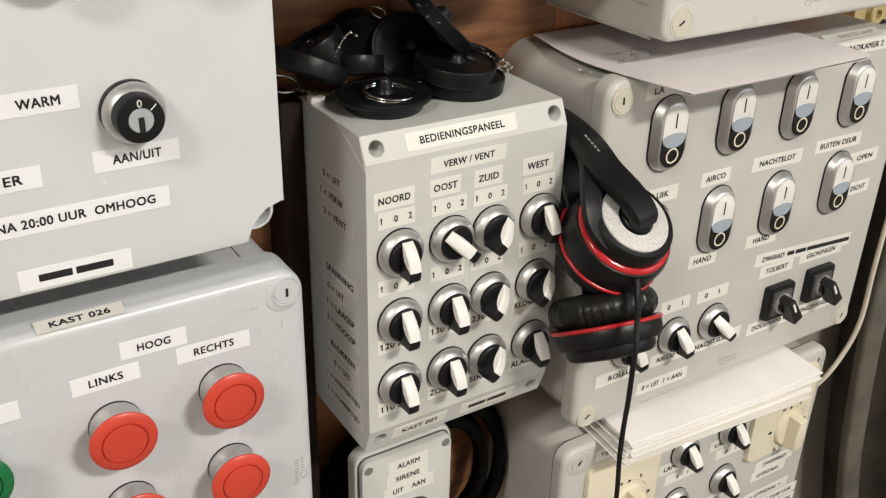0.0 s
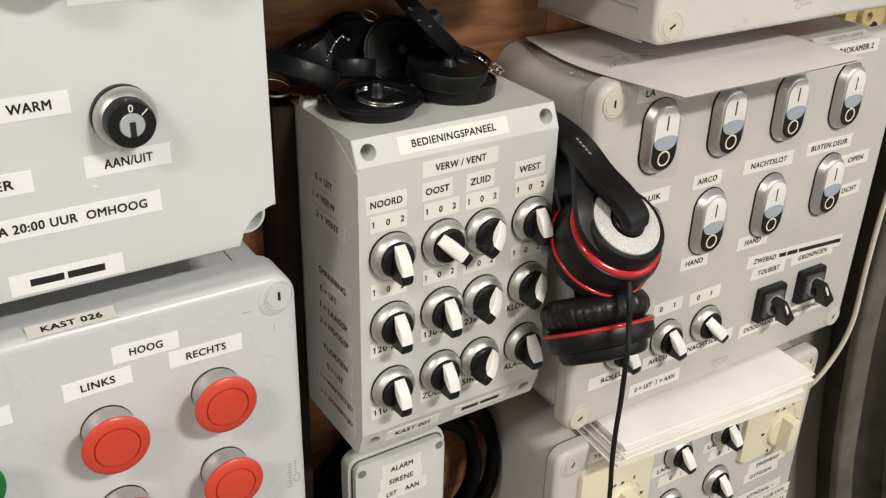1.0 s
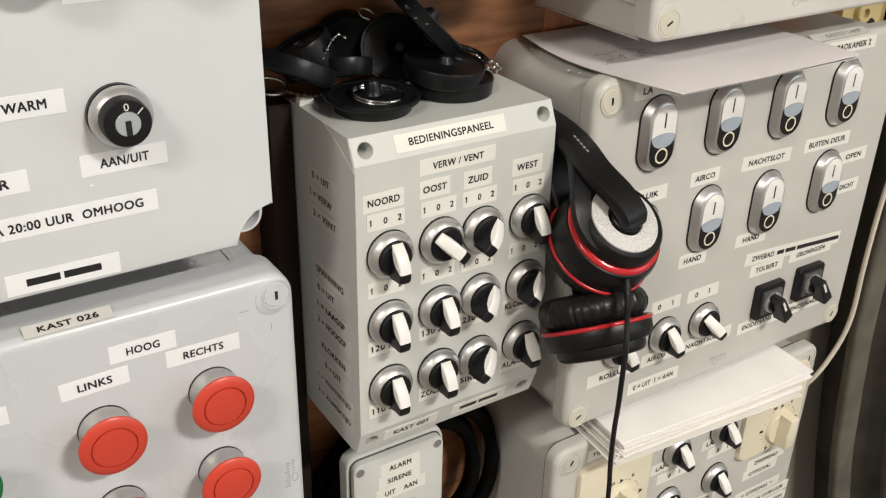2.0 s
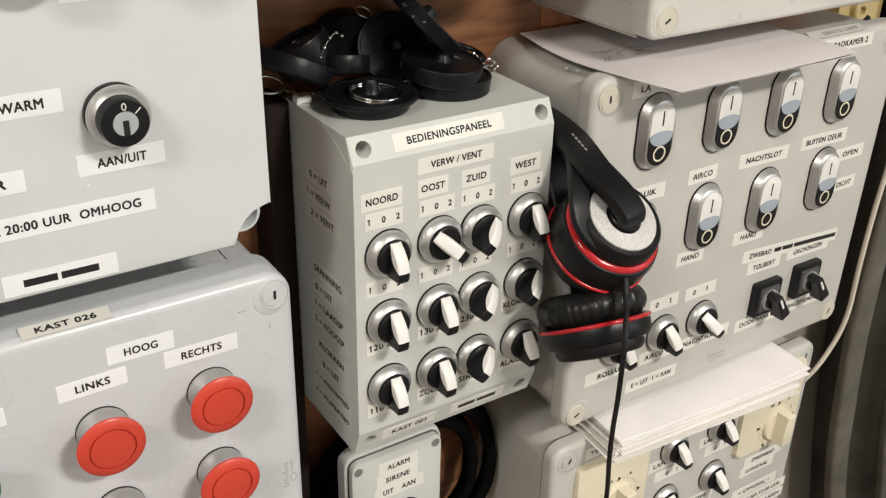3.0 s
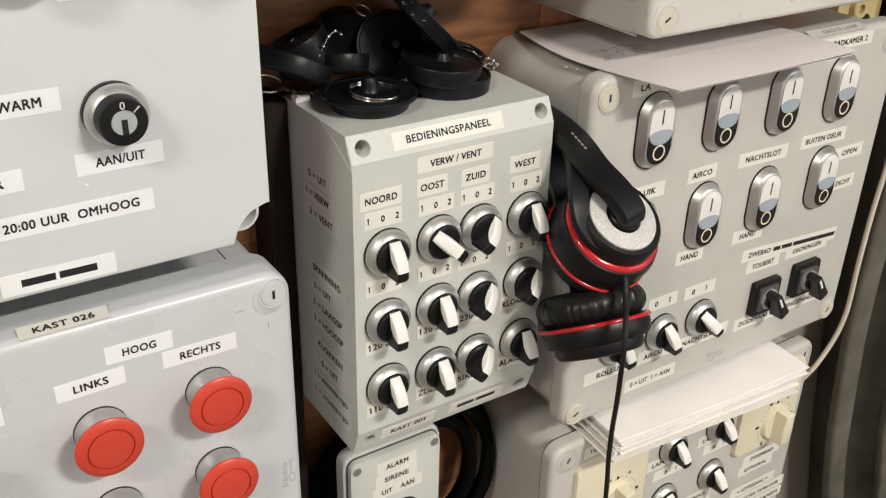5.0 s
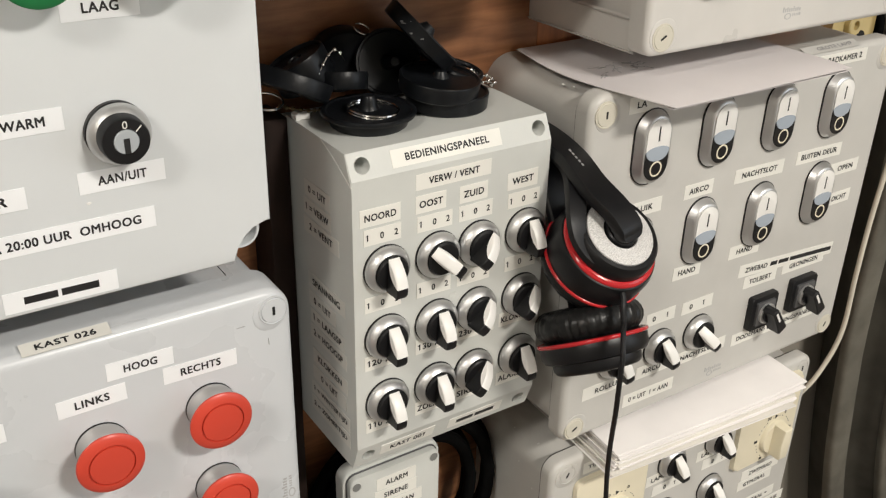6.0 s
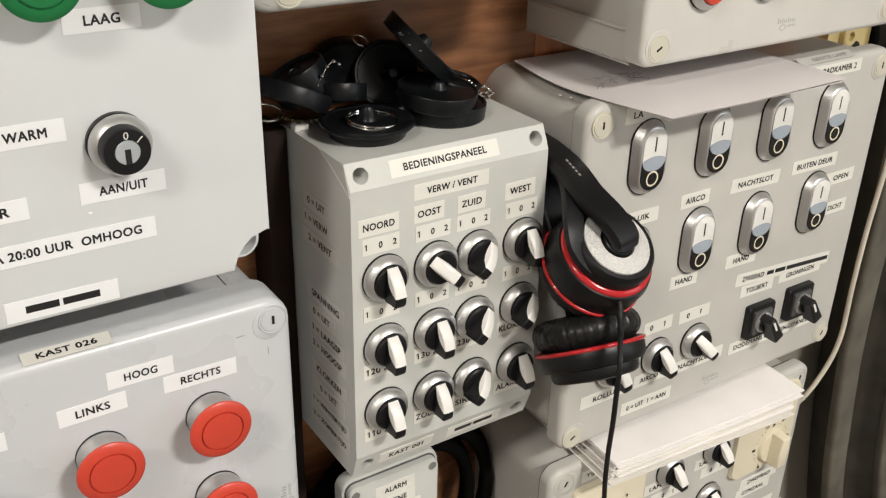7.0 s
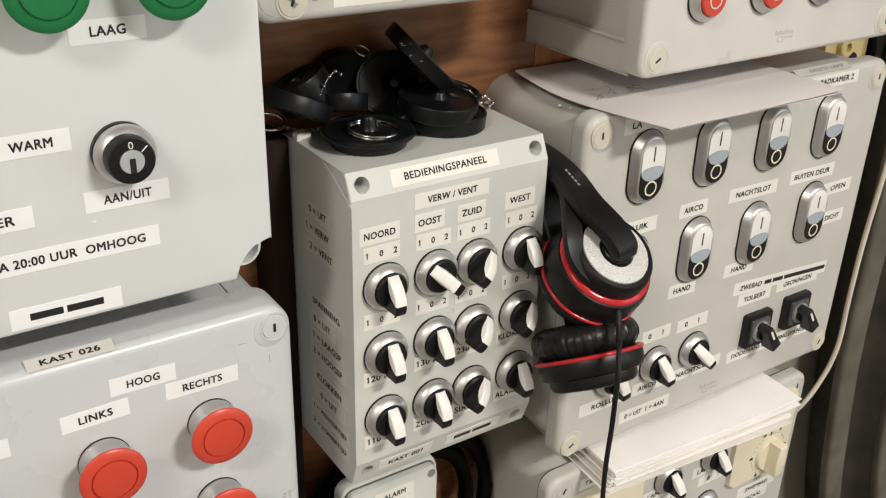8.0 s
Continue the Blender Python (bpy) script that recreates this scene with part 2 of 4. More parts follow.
def flat(x0, x1, z0, z1, y, tilt=0.0):
    """The pose of a label whose corners stand at these places on a face at the depth y."""
    return Matrix.Translation(((x0 + x1) / 2, y, (z0 + z1) / 2)) @ pose(0, 0, 0, 0, tilt, 0)


# ---- switches ----
def blade(rows, base_h, mat, name, extra=None):
    """A grip that climbs from its pointing end to its tail: rows of z, height, half width, half width at its foot and depth of its sides (None: down to the base)."""
    bm = extra or bmesh.new()
    tops = []
    for z, h, w, foot, deep in rows:
        low = base_h if deep is None else max(h - deep, base_h)
        mid, waist = h - 0.45 * (h - low), w + 0.16 * (foot - w)
        side = [(w * 0.45, h), (w * 0.85, h - 0.25), (w, h - 0.9 * min(1, h - low)), (waist, mid), (foot, low)]
        tops.append([bm.verts.new((-x, -y, z)) for x, y in reversed(side)] + [bm.verts.new((x, -y, z)) for x, y in side])
    for a, b in zip(tops, tops[1:]):
        for k in range(len(a) - 1):
            bm.faces.new((a[k], a[k + 1], b[k + 1], b[k]))
    bm.faces.new(tops[0])
    bm.faces.new(tops[-1][::-1])
    me = mesh_from(name, bm, mat, local=True)
    me.transform(Matrix.Diagonal((SW, SW, SW, 1)))
    return me


def scaled(me, k):
    me.transform(Matrix.Diagonal((k, k, k, 1)))
    return me


SW = 0.915
# grips: z, height, half width, half width at the foot, depth of the sides
GRIP = [(11.0, 9.4, 3.4, 4.4, None), (8.5, 12.8, 3.4, 4.4, None), (4.5, 16.8, 3.4, 4.4, None), (0.0, 19.4, 3.5, 4.4, None), (-4.0, 20.7, 3.7, 4.6, None), (-7.5, 21.0, 3.8, 4.8, None), (-10.2, 20.6, 3.8, 4.7, None), (-11.8, 19.6, 3.6, 4.4, None), (-12.4, 17.6, 3.2, 3.8, None)]
STRIPE = [(10.8, 10.4, 3.6, 3.7, 0.6), (8.5, 13.2, 3.8, 4.1, 2.2), (5.2, 16.4, 3.9, 4.5, 4.2), (1.6, 18.8, 4.0, 4.7, 5.0), (-1.8, 20.2, 4.0, 4.5, 4.0), (-4.0, 20.9, 4.0, 4.2, 2.0), (-5.0, 21.2, 4.0, 4.05, 0.7)]
GASKET_ME = scaled(mesh_from("gasket", lathe([(15.8, 0), (15.8, 1.1), (13, 1.2), (13, 0)]), BLACK, local=True), SW)
BEZEL_ME = scaled(mesh_from("selector_switch", lathe([(15.3, 1.1), (15.5, 2.0), (15.3, 3.4), (14.6, 4.8), (13.2, 6.6), (12.0, 7.6), (11.5, 7.6), (11.2, 7.0), (11.2, 1.0)], 56), CHROME, local=True), SW)
KNOB_ME = blade(GRIP, 8.5, BLACK, "knob", lathe([(11.2, 5.5), (11.0, 9.0), (10.2, 9.8), (0, 10.0)], 40))
STRIPE_ME = blade(STRIPE, 8.5, WHITE, "pointer_stripe")
COLLAR_SCALE = 0.81
GASKET_S = scaled(GASKET_ME.copy(), COLLAR_SCALE / SW)
KEY_BEZEL = scaled(BEZEL_ME.copy(), 0.87 / SW)


def selector(parent, x, y, z, turn):
    """A chrome-ringed selector switch; turn: degrees of its pointer to the left of upright."""
    at = Matrix.Translation((x, y, z))
    sw = put("selector_switch", BEZEL_ME, parent, at, "chrome ring with black knob and white pointer stripe")
    put("gasket", GASKET_ME, sw, at)
    spun = at @ pose(0, 0, 0, 0, -turn, 0)
    put("knob", KNOB_ME, sw, spun)
    put("pointer_stripe", STRIPE_ME, sw, spun)


def mushroom_meshes(name, mat):
    head = lathe([(10, 13.5), (14.2, 15.2), (16.0, 16.6), (16.7, 17.8), (16.6, 18.8), (15.6, 19.8), (13.0, 20.5), (11.6, 20.8), (11.4, 19.6), (10.8, 19.6), (10.6, 20.9), (6, 21.4), (0, 21.6)], 56)
    return mesh_from(name, head, mat, local=True)


COLLAR_ME = scaled(mesh_from("push_button", lathe([(15.4, 1.1), (15.6, 2.2), (15.2, 3.8), (14.0, 6.0), (13.0, 9.0), (12.6, 12.0), (12.6, 17.0), (9, 17.2)], 56), CHROME, local=True), COLLAR_SCALE)
MUSH = {"red": scaled(mushroom_meshes("mushroom_head", RED), 0.96), "green": scaled(mushroom_meshes("mushroom_head", GREEN), 0.96)}


def mushroom(parent, x, y, z, colour):
    at = Matrix.Translation((x + 0.6, y, z - 1.9)) @ Matrix.Diagonal((1, 0.89, 1, 1))
    b = put("push_button", COLLAR_ME, parent, at, colour + " mushroom head on a chrome collar")
    put("gasket", GASKET_S, b, at)
    put("mushroom_head", MUSH[colour], b, at)


def capsule(r, half, steps=14):
    out = [(r * math.cos(math.pi * k / steps), half + r * math.sin(math.pi * k / steps)) for k in range(steps + 1)]
    return out + [(-x, -z) for x, z in out]


def slice_of(r, half, lo, hi, steps=14, bulge=0.0):
    """The part of a capsule between two heights; bulge bows its top edge up and its bottom edge with it."""
    right = []
    for k in range(41):
        z = lo + (hi - lo) * k / 40
        over = max(abs(z) - half, 0)
        right.append((math.sqrt(max(r * r - over * over, 0)), z))
    return right + [(-x, z) for x, z in reversed(right)]


def double_meshes():
    out = {}
    bz = prism(capsule(15.6, 11.8), -1.2, -7.6, 0)
    for v in bz.verts:
        if v.co.y < -5:
            k = 12.4 / 15.6
            over = max(abs(v.co.z) - 11.8, 0) * math.copysign(1, v.co.z)
            v.co.x *= k
            v.co.z = math.copysign(min(abs(v.co.z), 11.8), v.co.z) + over * k
    rim = [e for e in bz.edges if all(v.co.y < -5 for v in e.verts)]
    bmesh.ops.bevel(bz, geom=rim, offset=2.0, segments=4, profile=0.5, affect="EDGES")
    out["double_push_button"] = mesh_from("double_push_button", bz, CHROME, local=True)
    out["gasket"] = mesh_from("gasket", prism(capsule(16.2, 11.8), 0, -1.2), BLACK, local=True)
    out["on_button"] = mesh_from("on_button", prism(slice_of(10.7, 11.6, -1.0, 22.2), -7.4, -8.3, 0.4), WHITE, local=True)
    out["off_button"] = mesh_from("off_button", prism(slice_of(10.7, 11.6, -22.2, -1.4), -7.4, -8.3, 0.4), BLACK, local=True)
    arc = [(10.8 * math.cos(radians(a)), -0.6 + 3.4 * math.sin(radians(a))) for a in range(0, 181, 10)]
    arc += [(-10.8 * math.cos(radians(a)), -0.6 - 7.2 * math.sin(radians(a))) for a in range(10, 180, 10)]
    out["lens"] = mesh_from("lens", prism(arc, -7.4, -8.7, 0.4), LENS, local=True)
    out["mark"] = mesh_from("mark", block(-0.6, 0.6, -8.5, -8.2, 6.5, 17.0), INK, False, True)
    out["ring_mark"] = mesh_from("ring_mark", lathe([(4.5, 8.2), (4.5, 8.5), (5.7, 8.5), (5.7, 8.2)], 32, None, Matrix.Translation((0, 0, -13.6))), CREAM, False, True)
    return out


DOUBLE = {k: scaled(me, 0.915) for k, me in double_meshes().items()}


def double_button(parent, x, y, z):
    at = Matrix.Translation((x, y, z))
    b = put("double_push_button", DOUBLE["double_push_button"], parent, at, "chrome oval double button, white on and black off")
    for k in ("gasket", "on_button", "off_button", "lens", "mark", "ring_mark"):
        put(k, DOUBLE[k], b, at)


# ---- enclosures ----
SCREW_MAT = material("yellowed_screw_plastic", (0.62, 0.59, 0.50), 0.4)
SCREW_ME = mesh_from("lid_screw", lathe([(8.6, -1), (8.6, 0.35), (8.0, 0.5), (7.7, 0.2), (7.3, 0.2), (7.0, 0.7), (0, 0.8)], 40), SCREW_MAT, local=True)
SCREW_PLAIN = mesh_from("lid_screw", lathe([(7.9, -1), (7.9, 0.35), (7.5, 0.45), (7.2, -0.1), (6.7, -0.1), (6.4, 0.55), (0, 0.65)], 40), COOL, local=True)
SCREW_GREY = mesh_from("lid_screw", lathe([(7.9, -1), (7.9, 0.35), (7.5, 0.45), (7.2, -0.1), (6.7, -0.1), (6.4, 0.55), (0, 0.65)], 40), BEIGE, local=True)
SLOT_ME = mesh_from("slot", block(-0.65, 0.65, -1.0, -0.6, -2.3, 2.3), DARK, False, True)


def lid_mesh(x0, x1, z0, z1, r, y0, y1, b, seg=6):
    """A shallow lid with rounded corners and a rounded front edge of radius b."""
    bm = bmesh.new()
    rings = [[bm.verts.new((x, y0, z)) for x, z in rounded(x0, x1, z0, z1, r)]]
    for k in range(seg + 1):
        q = math.pi / 2 * k / seg
        d, y = b * (1 - math.cos(q)), y1 + b * (1 - math.sin(q))
        rings.append([bm.verts.new((x, y, z)) for x, z in rounded(x0 + d, x1 - d, z0 + d, z1 - d, max(r - d, 0.5))])
    n = len(rings[0])
    for a, c in zip(rings, rings[1:]):
        for k in range(n):
            bm.faces.new((a[k], a[(k + 1) % n], c[(k + 1) % n], c[k]))
    bm.faces.new(rings[0])
    bm.faces.new(rings[-1][::-1])
    bmesh.ops.remove_doubles(bm, verts=bm.verts, dist=0.001)
    return bm


def lid_screw(parent, x, y, z, turn=0, me=None):
    at = Matrix.Translation((x, y, z)) @ pose(0, 0, 0, 0, turn, 0)
    s = put("lid_screw", me or SCREW_ME, parent, at)
    put("slot", SLOT_ME, s, at)


def enclosure(name, x0, x1, z0, z1, back, seam, front, label, mat, r=12.0, lip=(4, 4), bevel=5.0, screws=(), group="control boxes on the wall", gap=0.8, plain=False, body_r=None, boss=11.0):
    """A wall box: a body set in a little, and a lid with rounded corners and edge."""
    box = thing(name, (x0 + x1) / 2, back, z0, label, "control box", group)
    lx, lz = lip
    part("body", prism(rounded(x0 + lx, x1 - lx, z0 + lz, z1 - lz, body_r or r, 12), back, seam), mat, box)
    part("lid", lid_mesh(x0, x1, z0, z1, r, seam - gap, front, bevel), mat, box)
    part("seal", prism(rounded(x0 + 1.2, x1 - 1.2, z0 + 1.2, z1 - 1.2, r), seam, seam - gap), DARK, box)
    for x, z, t in screws:
        if boss:
            a, c = (x0 + bevel - 1, x + boss) if x - x0 < x1 - x else (x - boss, x1 - bevel + 1)
            lo, hi = (z0 + bevel - 1, z + boss) if z - z0 < z1 - z else (z - boss, z1 - bevel + 1)
            part("corner_boss", prism(rounded(a, c, lo, hi, 8.5), front + 0.5, front - 0.3, 0.3, 2), mat, box)
        lid_screw(box, x, front - 0.3, z, t, SCREW_PLAIN if mat == COOL else SCREW_GREY if plain else None)
    return box


WALL = 4.0
def facing(centre, axis):
    """A pose whose outward axis (-y) points along axis."""
    q = Vector(axis).normalized().to_track_quat("-Y", "Z")
    return Matrix.Translation(centre) @ q.to_matrix().to_4x4()


def torus(R, r, m, steps=56, ring=12, squash=1.0, h=0.0):
    prof = [(R + r * math.cos(2 * math.pi * k / ring), h + squash * r * math.sin(2 * math.pi * k / ring)) for k in range(ring + 1)]
    bm = lathe(prof, steps, None, m)
    bmesh.ops.remove_doubles(bm, verts=bm.verts, dist=0.001)
    return bm


def cup(parent, m, wrinkle, out=1.0, puff=1.0, inner_ring=True):
    """An ear cup about its outer red ring; out: depth of the shell; puff: depth of the pad."""
    shell = m @ Matrix.Diagonal((1, out, 1, 1))
    body = part("ear_cup", lathe([(26, -3), (31.8, -0.8), (32.4, 1.5), (32.0, 11.5), (30.4, 15.3), (28.6, 16.3), (0, 16.5)], 64, None, shell), SATIN, parent)
    part("red_ring", torus(32.1, 1.3, m), GLOSS_RED, body)
    if inner_ring:
        part("red_band", lathe([(29.4, 15.2), (29.6, 16.2), (29.2, 17.0), (28.0, 17.9), (26.8, 18.1), (26.2, 17.8)], 64, None, shell), GLOSS_RED, body, "glossy red band")
    part("cap", lathe([(26.6, 16.5), (26.4, 22.0), (25.4, 25.0), (24.0, 26.3), (21.7, 26.7), (21.5, 26.1), (0, 26)], 64, None, shell), SATIN, body)
    part("silver_ring", lathe([(21.4, 25.9), (21.0, 26.9), (11.0, 27.2), (10.5, 25.9)], 64, None, shell), GLITTER, body)
    part("hub", lathe([(9.8, 25.7), (9.6, 28.3), (8.8, 28.9), (0, 29)], 40, None, shell), SATIN, body)
    pad = torus(23.0, 8.8, m @ Matrix.Diagonal((1, puff, 1, 1)), 120, 18, 0.95, -8.8)
    back = m.inverted()
    for v in pad.verts:
        q = back @ v.co
        ang = math.atan2(q.z, q.x)
        v.co += (m.to_3x3() @ Vector((q.x, 0, q.z)).normalized()) * (wrinkle * (1.2 * noise.noise(Vector((math.cos(ang) * 7, math.sin(ang) * 7, q.y * 0.12))) + 0.55 * math.sin(ang * 38 + 2 * math.sin(ang * 5))))
    part("ear_pad", pad, LEATHER, body)
    return body


def strap(points, width, thick, normal, ends=True):
    """A flat bowed arm through points; widths per point."""
    pts = [Vector(p) for p in points]
    ext = [2 * pts[0] - pts[1]] + pts + [2 * pts[-1] - pts[-2]]
    wid = [width[0]] + list(width) + [width[-1]]
    rows = []
    for i in range(1, len(ext) - 2):
        a, b, c, d = ext[i - 1 : i + 3]
        for k in range(6):
            t = k / 6
            rows.append((0.5 * ((2 * b) + (c - a) * t + (2 * a - 5 * b + 4 * c - d) * t * t + (3 * b - a - 3 * c + d) * t**3), wid[i] + (wid[i + 1] - wid[i]) * t))
    rows.append((pts[-1], width[-1]))
    bm, rings = bmesh.new(), []
    n0 = Vector(normal).normalized()
    for i, (p, w) in enumerate(rows):
        way = (rows[min(i + 1, len(rows) - 1)][0] - rows[max(i - 1, 0)][0]).normalized()
        n = (n0 - way * n0.dot(way)).normalized()
        s = way.cross(n)
        rings.append([bm.verts.new(p + s * (w / 2) * cx + n * (thick / 2) * cn) for cx, cn in ((-1, -0.6), (-0.97, 0.45), (-0.86, 0.86), (0, 1.0), (0.86, 0.86), (0.97, 0.45), (1, -0.6), (0.7, -1), (-0.7, -1))])
    for a, b in zip(rings, rings[1:]):
        for k in range(9):
            bm.faces.new((a[k], a[(k + 1) % 9], b[(k + 1) % 9], b[k]))
    bm.faces.new(rings[0][::-1])
    bm.faces.new(rings[-1])
    return bm


# ---- the setting ----
def slab(name, x0, x1, y0, y1, z0, z1, mat, label, category):
    ob = part(name, block(x0, x1, y0, y1, z0, z1), mat, None, label, smooth=False)
    return tagged(ob, "", category, "", "structure")


slab("wall_wood", -1600, 134.6, WALL, WALL + 40, -1000, 1600, WOOD, "brown wooden panel wall behind the boxes", "wall")
slab("wall_board", 135.2, 425, WALL, WALL + 40, -1000, 1600, WOOD_RED, "reddish brown wooden board behind the boxes", "wall")
bm = block(1500, 1600, -3000, -2350, -1000, 1600)
block(1500, 1600, -1150, WALL + 40, -1000, 1600, 0, 1, bm)
block(1500, 1600, -2350, -1150, -1000, 250, 0, 1, bm)
block(1500, 1600, -2350, -1150, 1250, 1600, 0, 1, bm)
tagged(part("wall_far", bm, PLASTER, None, "plain plastered side wall with an added window", False), "", "wall", "", "structure")
# unseen window, added to go with the cool side light
win = tagged(new("unseen_window_1"), "white framed window added out of view in the side wall", "window", "", "structure")
for y0, y1, z0, z1 in ((-2350, -2300, 250, 1250), (-1200, -1150, 250, 1250), (-2300, -1200, 250, 300), (-2300, -1200, 1200, 1250)):
    part("window_frame", block(1530, 1580, y0, y1, z0, z1, 3, 2), WHITE, win)
slab("wall_side", -1700, -1600, -3000, WALL + 40, -1000, 1600, PLASTER, "plain plastered side wall", "wall")
slab("wall_back", -1600, 1500, -3000, -2900, -1000, 1600, PLASTER, "plain plastered wall behind", "wall")
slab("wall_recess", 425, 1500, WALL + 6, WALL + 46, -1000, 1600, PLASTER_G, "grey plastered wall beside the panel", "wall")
slab("floor", -1600, 1500, -2900, WALL, -1040, -1000, FLOOR, "grey linoleum floor", "floor")
slab("ceiling", -1700, 1600, -3000, WALL + 340, 1600, 1640, PLASTER, "plain white ceiling", "ceiling")


# ---- box with the key switch ----
Y1 = -115.7
key_box = thing("control_box", -260, WALL, 313, "light grey glossy control box with key switch, on the wall", "control box", "control boxes on the wall")
part("lid", prism([(-400, 312.8), (-137.3, 312.8), (-137.3, 321), (-136, 322.5), (-131, 325), (-128, 329), (-127, 330.6), (-118.7, 330.6), (-118.7, 565), (-400, 565)], -88, Y1, 1.2, 3), COOL_W, key_box)
part("body", block(-397, -139, WALL, -88, 316, 562, 4), COOL_W, key_box)
part("screw_tube", lathe([(9.8, -4), (9.8, 97), (9.2, 98), (8.0, 98), (7.6, 97), (7.4, 8), (0, 8)], 32, None, Matrix.Translation((-127.2, 0, 319.4))), COOL_W, key_box)
for x in (-209.5, -161.0):
    mushroom(key_box, x, Y1, 462.3, "green")


def key_switch(parent, x, y, z):
    at = Matrix.Translation((x, y, z))
    sw = put("key_switch", KEY_BEZEL, parent, at @ Matrix.Translation((0.4, -2.0, -0.4)), "chrome ring with black key lock cap")
    put("gasket", mesh_from("gasket", lathe([(13.3, 0), (13.3, 2.4), (12.6, 3.2), (9, 3.2)], 48), BLACK, local=True), sw, at)
    put("lock_cap", mesh_from("lock_cap", lathe([(10.4, 5.5), (10.2, 14.2), (9.7, 15.2), (5.4, 15.5), (5.4, 14.6), (0, 14.6)], 48), BLACK, local=True), sw, at)
    put("lock_core", mesh_from("lock_core", lathe([(5.3, 14.6), (5.2, 15.6), (5.0, 15.8), (0, 15.8)], 32), KEY_METAL, local=True), sw, at)
    put("key_slot", mesh_from("key_slot", block(-1.2, 1.2, -16.1, -15.4, -5.0, 1.5), DARK, False, True), sw, at)
    me, tw, th = letters("0", 8, 0.006)
    me.transform(Matrix.Diagonal((2.1 / tw * U, U, 3.3 / th * U, 1)))
    me.materials.append(TAPE)
    put("lettering", me, sw, at @ Matrix.Translation((0, -15.6, 7.3)))
    put("tick", mesh_from("tick", block(-0.22, 0.22, -15.6, -15.2, -1.7, 1.7), TAPE, False, True), sw, at @ pose(0, 0, 0, 0, 48, 0) @ Matrix.Translation((0, -0.1, 7.4)))


key_switch(key_box, -185.2, Y1, 388.0)
tape(key_box, flat(-238, -205.2, 392, 401.9, Y1), 32.8, 9.8, "WARM", width=17, dx=0.6, paper=TAPE_W)
tape(key_box, flat(-203.6, -166.6, 362.4, 372.1, Y1), 37, 9.7, "AAN/UIT", width=21, paper=TAPE_W)
tape(key_box, flat(-262, -224.6, 361.2, 370.6, Y1), 37.4, 9.5, "ER", width=7.4, dx=7.5, paper=TAPE_W)
tape(key_box, flat(-257, -173.3, 340.8, 350.9, Y1), 83.7, 9.8, "NA 20:00 UUR  OMHOOG", width=66, dx=2.4, paper=TAPE_W)
tape(key_box, flat(-241.5, -193.3, 315.0, 324.4, Y1, 0.4), 48, 9.8, words=[14, 16], dx=0.0, paper=TAPE_W)
tape(key_box, flat(-200.2, -169.0, 435.0, 444.8, Y1), 31.2, 9.8, "LAAG", width=14.5, paper=TAPE_W)

# ---- box with the mushroom buttons ----
Y2 = -113.3
red_box = enclosure("control_box", -400, -109.5, 10, 291.0, WALL, -86, Y2, "light grey control box with red mushroom buttons, on the wall", COOL, 14, (1.5, 4.5), 5, [(-119.8, 279.3, 0)], gap=1.5)
for x, z in ((-212.5, 233.8), (-157.8, 236.8), (-157.8, 185.8), (-211.2, 183.4)):
    mushroom(red_box, x, Y2, z, "red")
mushroom(red_box, -277.5, Y2, 234.0, "green")
tape(red_box, flat(-228.8, -196.8, 253.5, 263.0, Y2, -1), 32, 9.4, "LINKS", width=16, paper=TAPE_W)
tape(red_box, flat(-204.5, -172.6, 265.8, 275.4, Y2, 0.8), 32, 9.5, "HOOG", width=16, paper=TAPE_W)
tape(red_box, flat(-178.6, -141.0, 254.6, 263.8, Y2, 0.8), 37.6, 9.3, "RECHTS", width=20.5, paper=TAPE_W)
tape(red_box, flat(-290, -251.7, 250.5, 260.8, Y2), 38.3, 9.8, paper=TAPE_W)
tape(red_box, Matrix.Translation((-218.5, -108.4, 291.4)) @ pose(0, 0, 0, -75, 0, 0), 39.6, 8.0, "KAST 026", width=27, cap=3.7, paper=TAPE_C)
print_mark(red_box, -118.2, Y2, 162.0, 1.0, -90)
part("scratch", block(-139.9, -135.2, Y2 - 0.12, Y2, 274.35, 274.65), PRINT, red_box, smooth=False)
part("scratch", block(-123.4, -123.1, Y2 - 0.12, Y2, 259.5, 263.5), PRINT, red_box, smooth=False)
for x, y in ((-121.5, -80.0), (-116.5, -84.0)):
    part("paint_chip", lathe([(0.8, -0.2), (0.7, 0.25), (0, 0.3)], 12, None, facing((x, y, 286.4), (0, 0, 1))), WHITE, red_box)
part("seam_mark", block(-131.1, -130.7, -85.5, -60, 286.2, 286.75), DARK, red_box, smooth=False)

# ---- middle box with twelve selector switches ----
Y3 = -100.0
mid_box = thing("control_box", 0, -20, 139.5, "light grey control box with twelve selector switches, on the wall", "control box", "control boxes on the wall")
sec = [(-20, 139.5), (-20, 346.0), (-93.5, 346.5), (Y3, 332.5), (Y3, 157.5), (-93.5, 139.5)]
XL, XR = -66.5, 66.3
bm = bmesh.new()
a = [bm.verts.new((XL, y, z)) for y, z in sec]
b = [bm.verts.new((XR + (1.4 if y > -50 else 0), y, z)) for y, z in sec]
bm.faces.new(a), bm.faces.new(b[::-1])
for k in (0, 1, 3, 5):
    bm.faces.new((a[k], b[k], b[(k + 1) % 6], a[(k + 1) % 6]))
part("body", bm, GREY, mid_box, smooth=False)


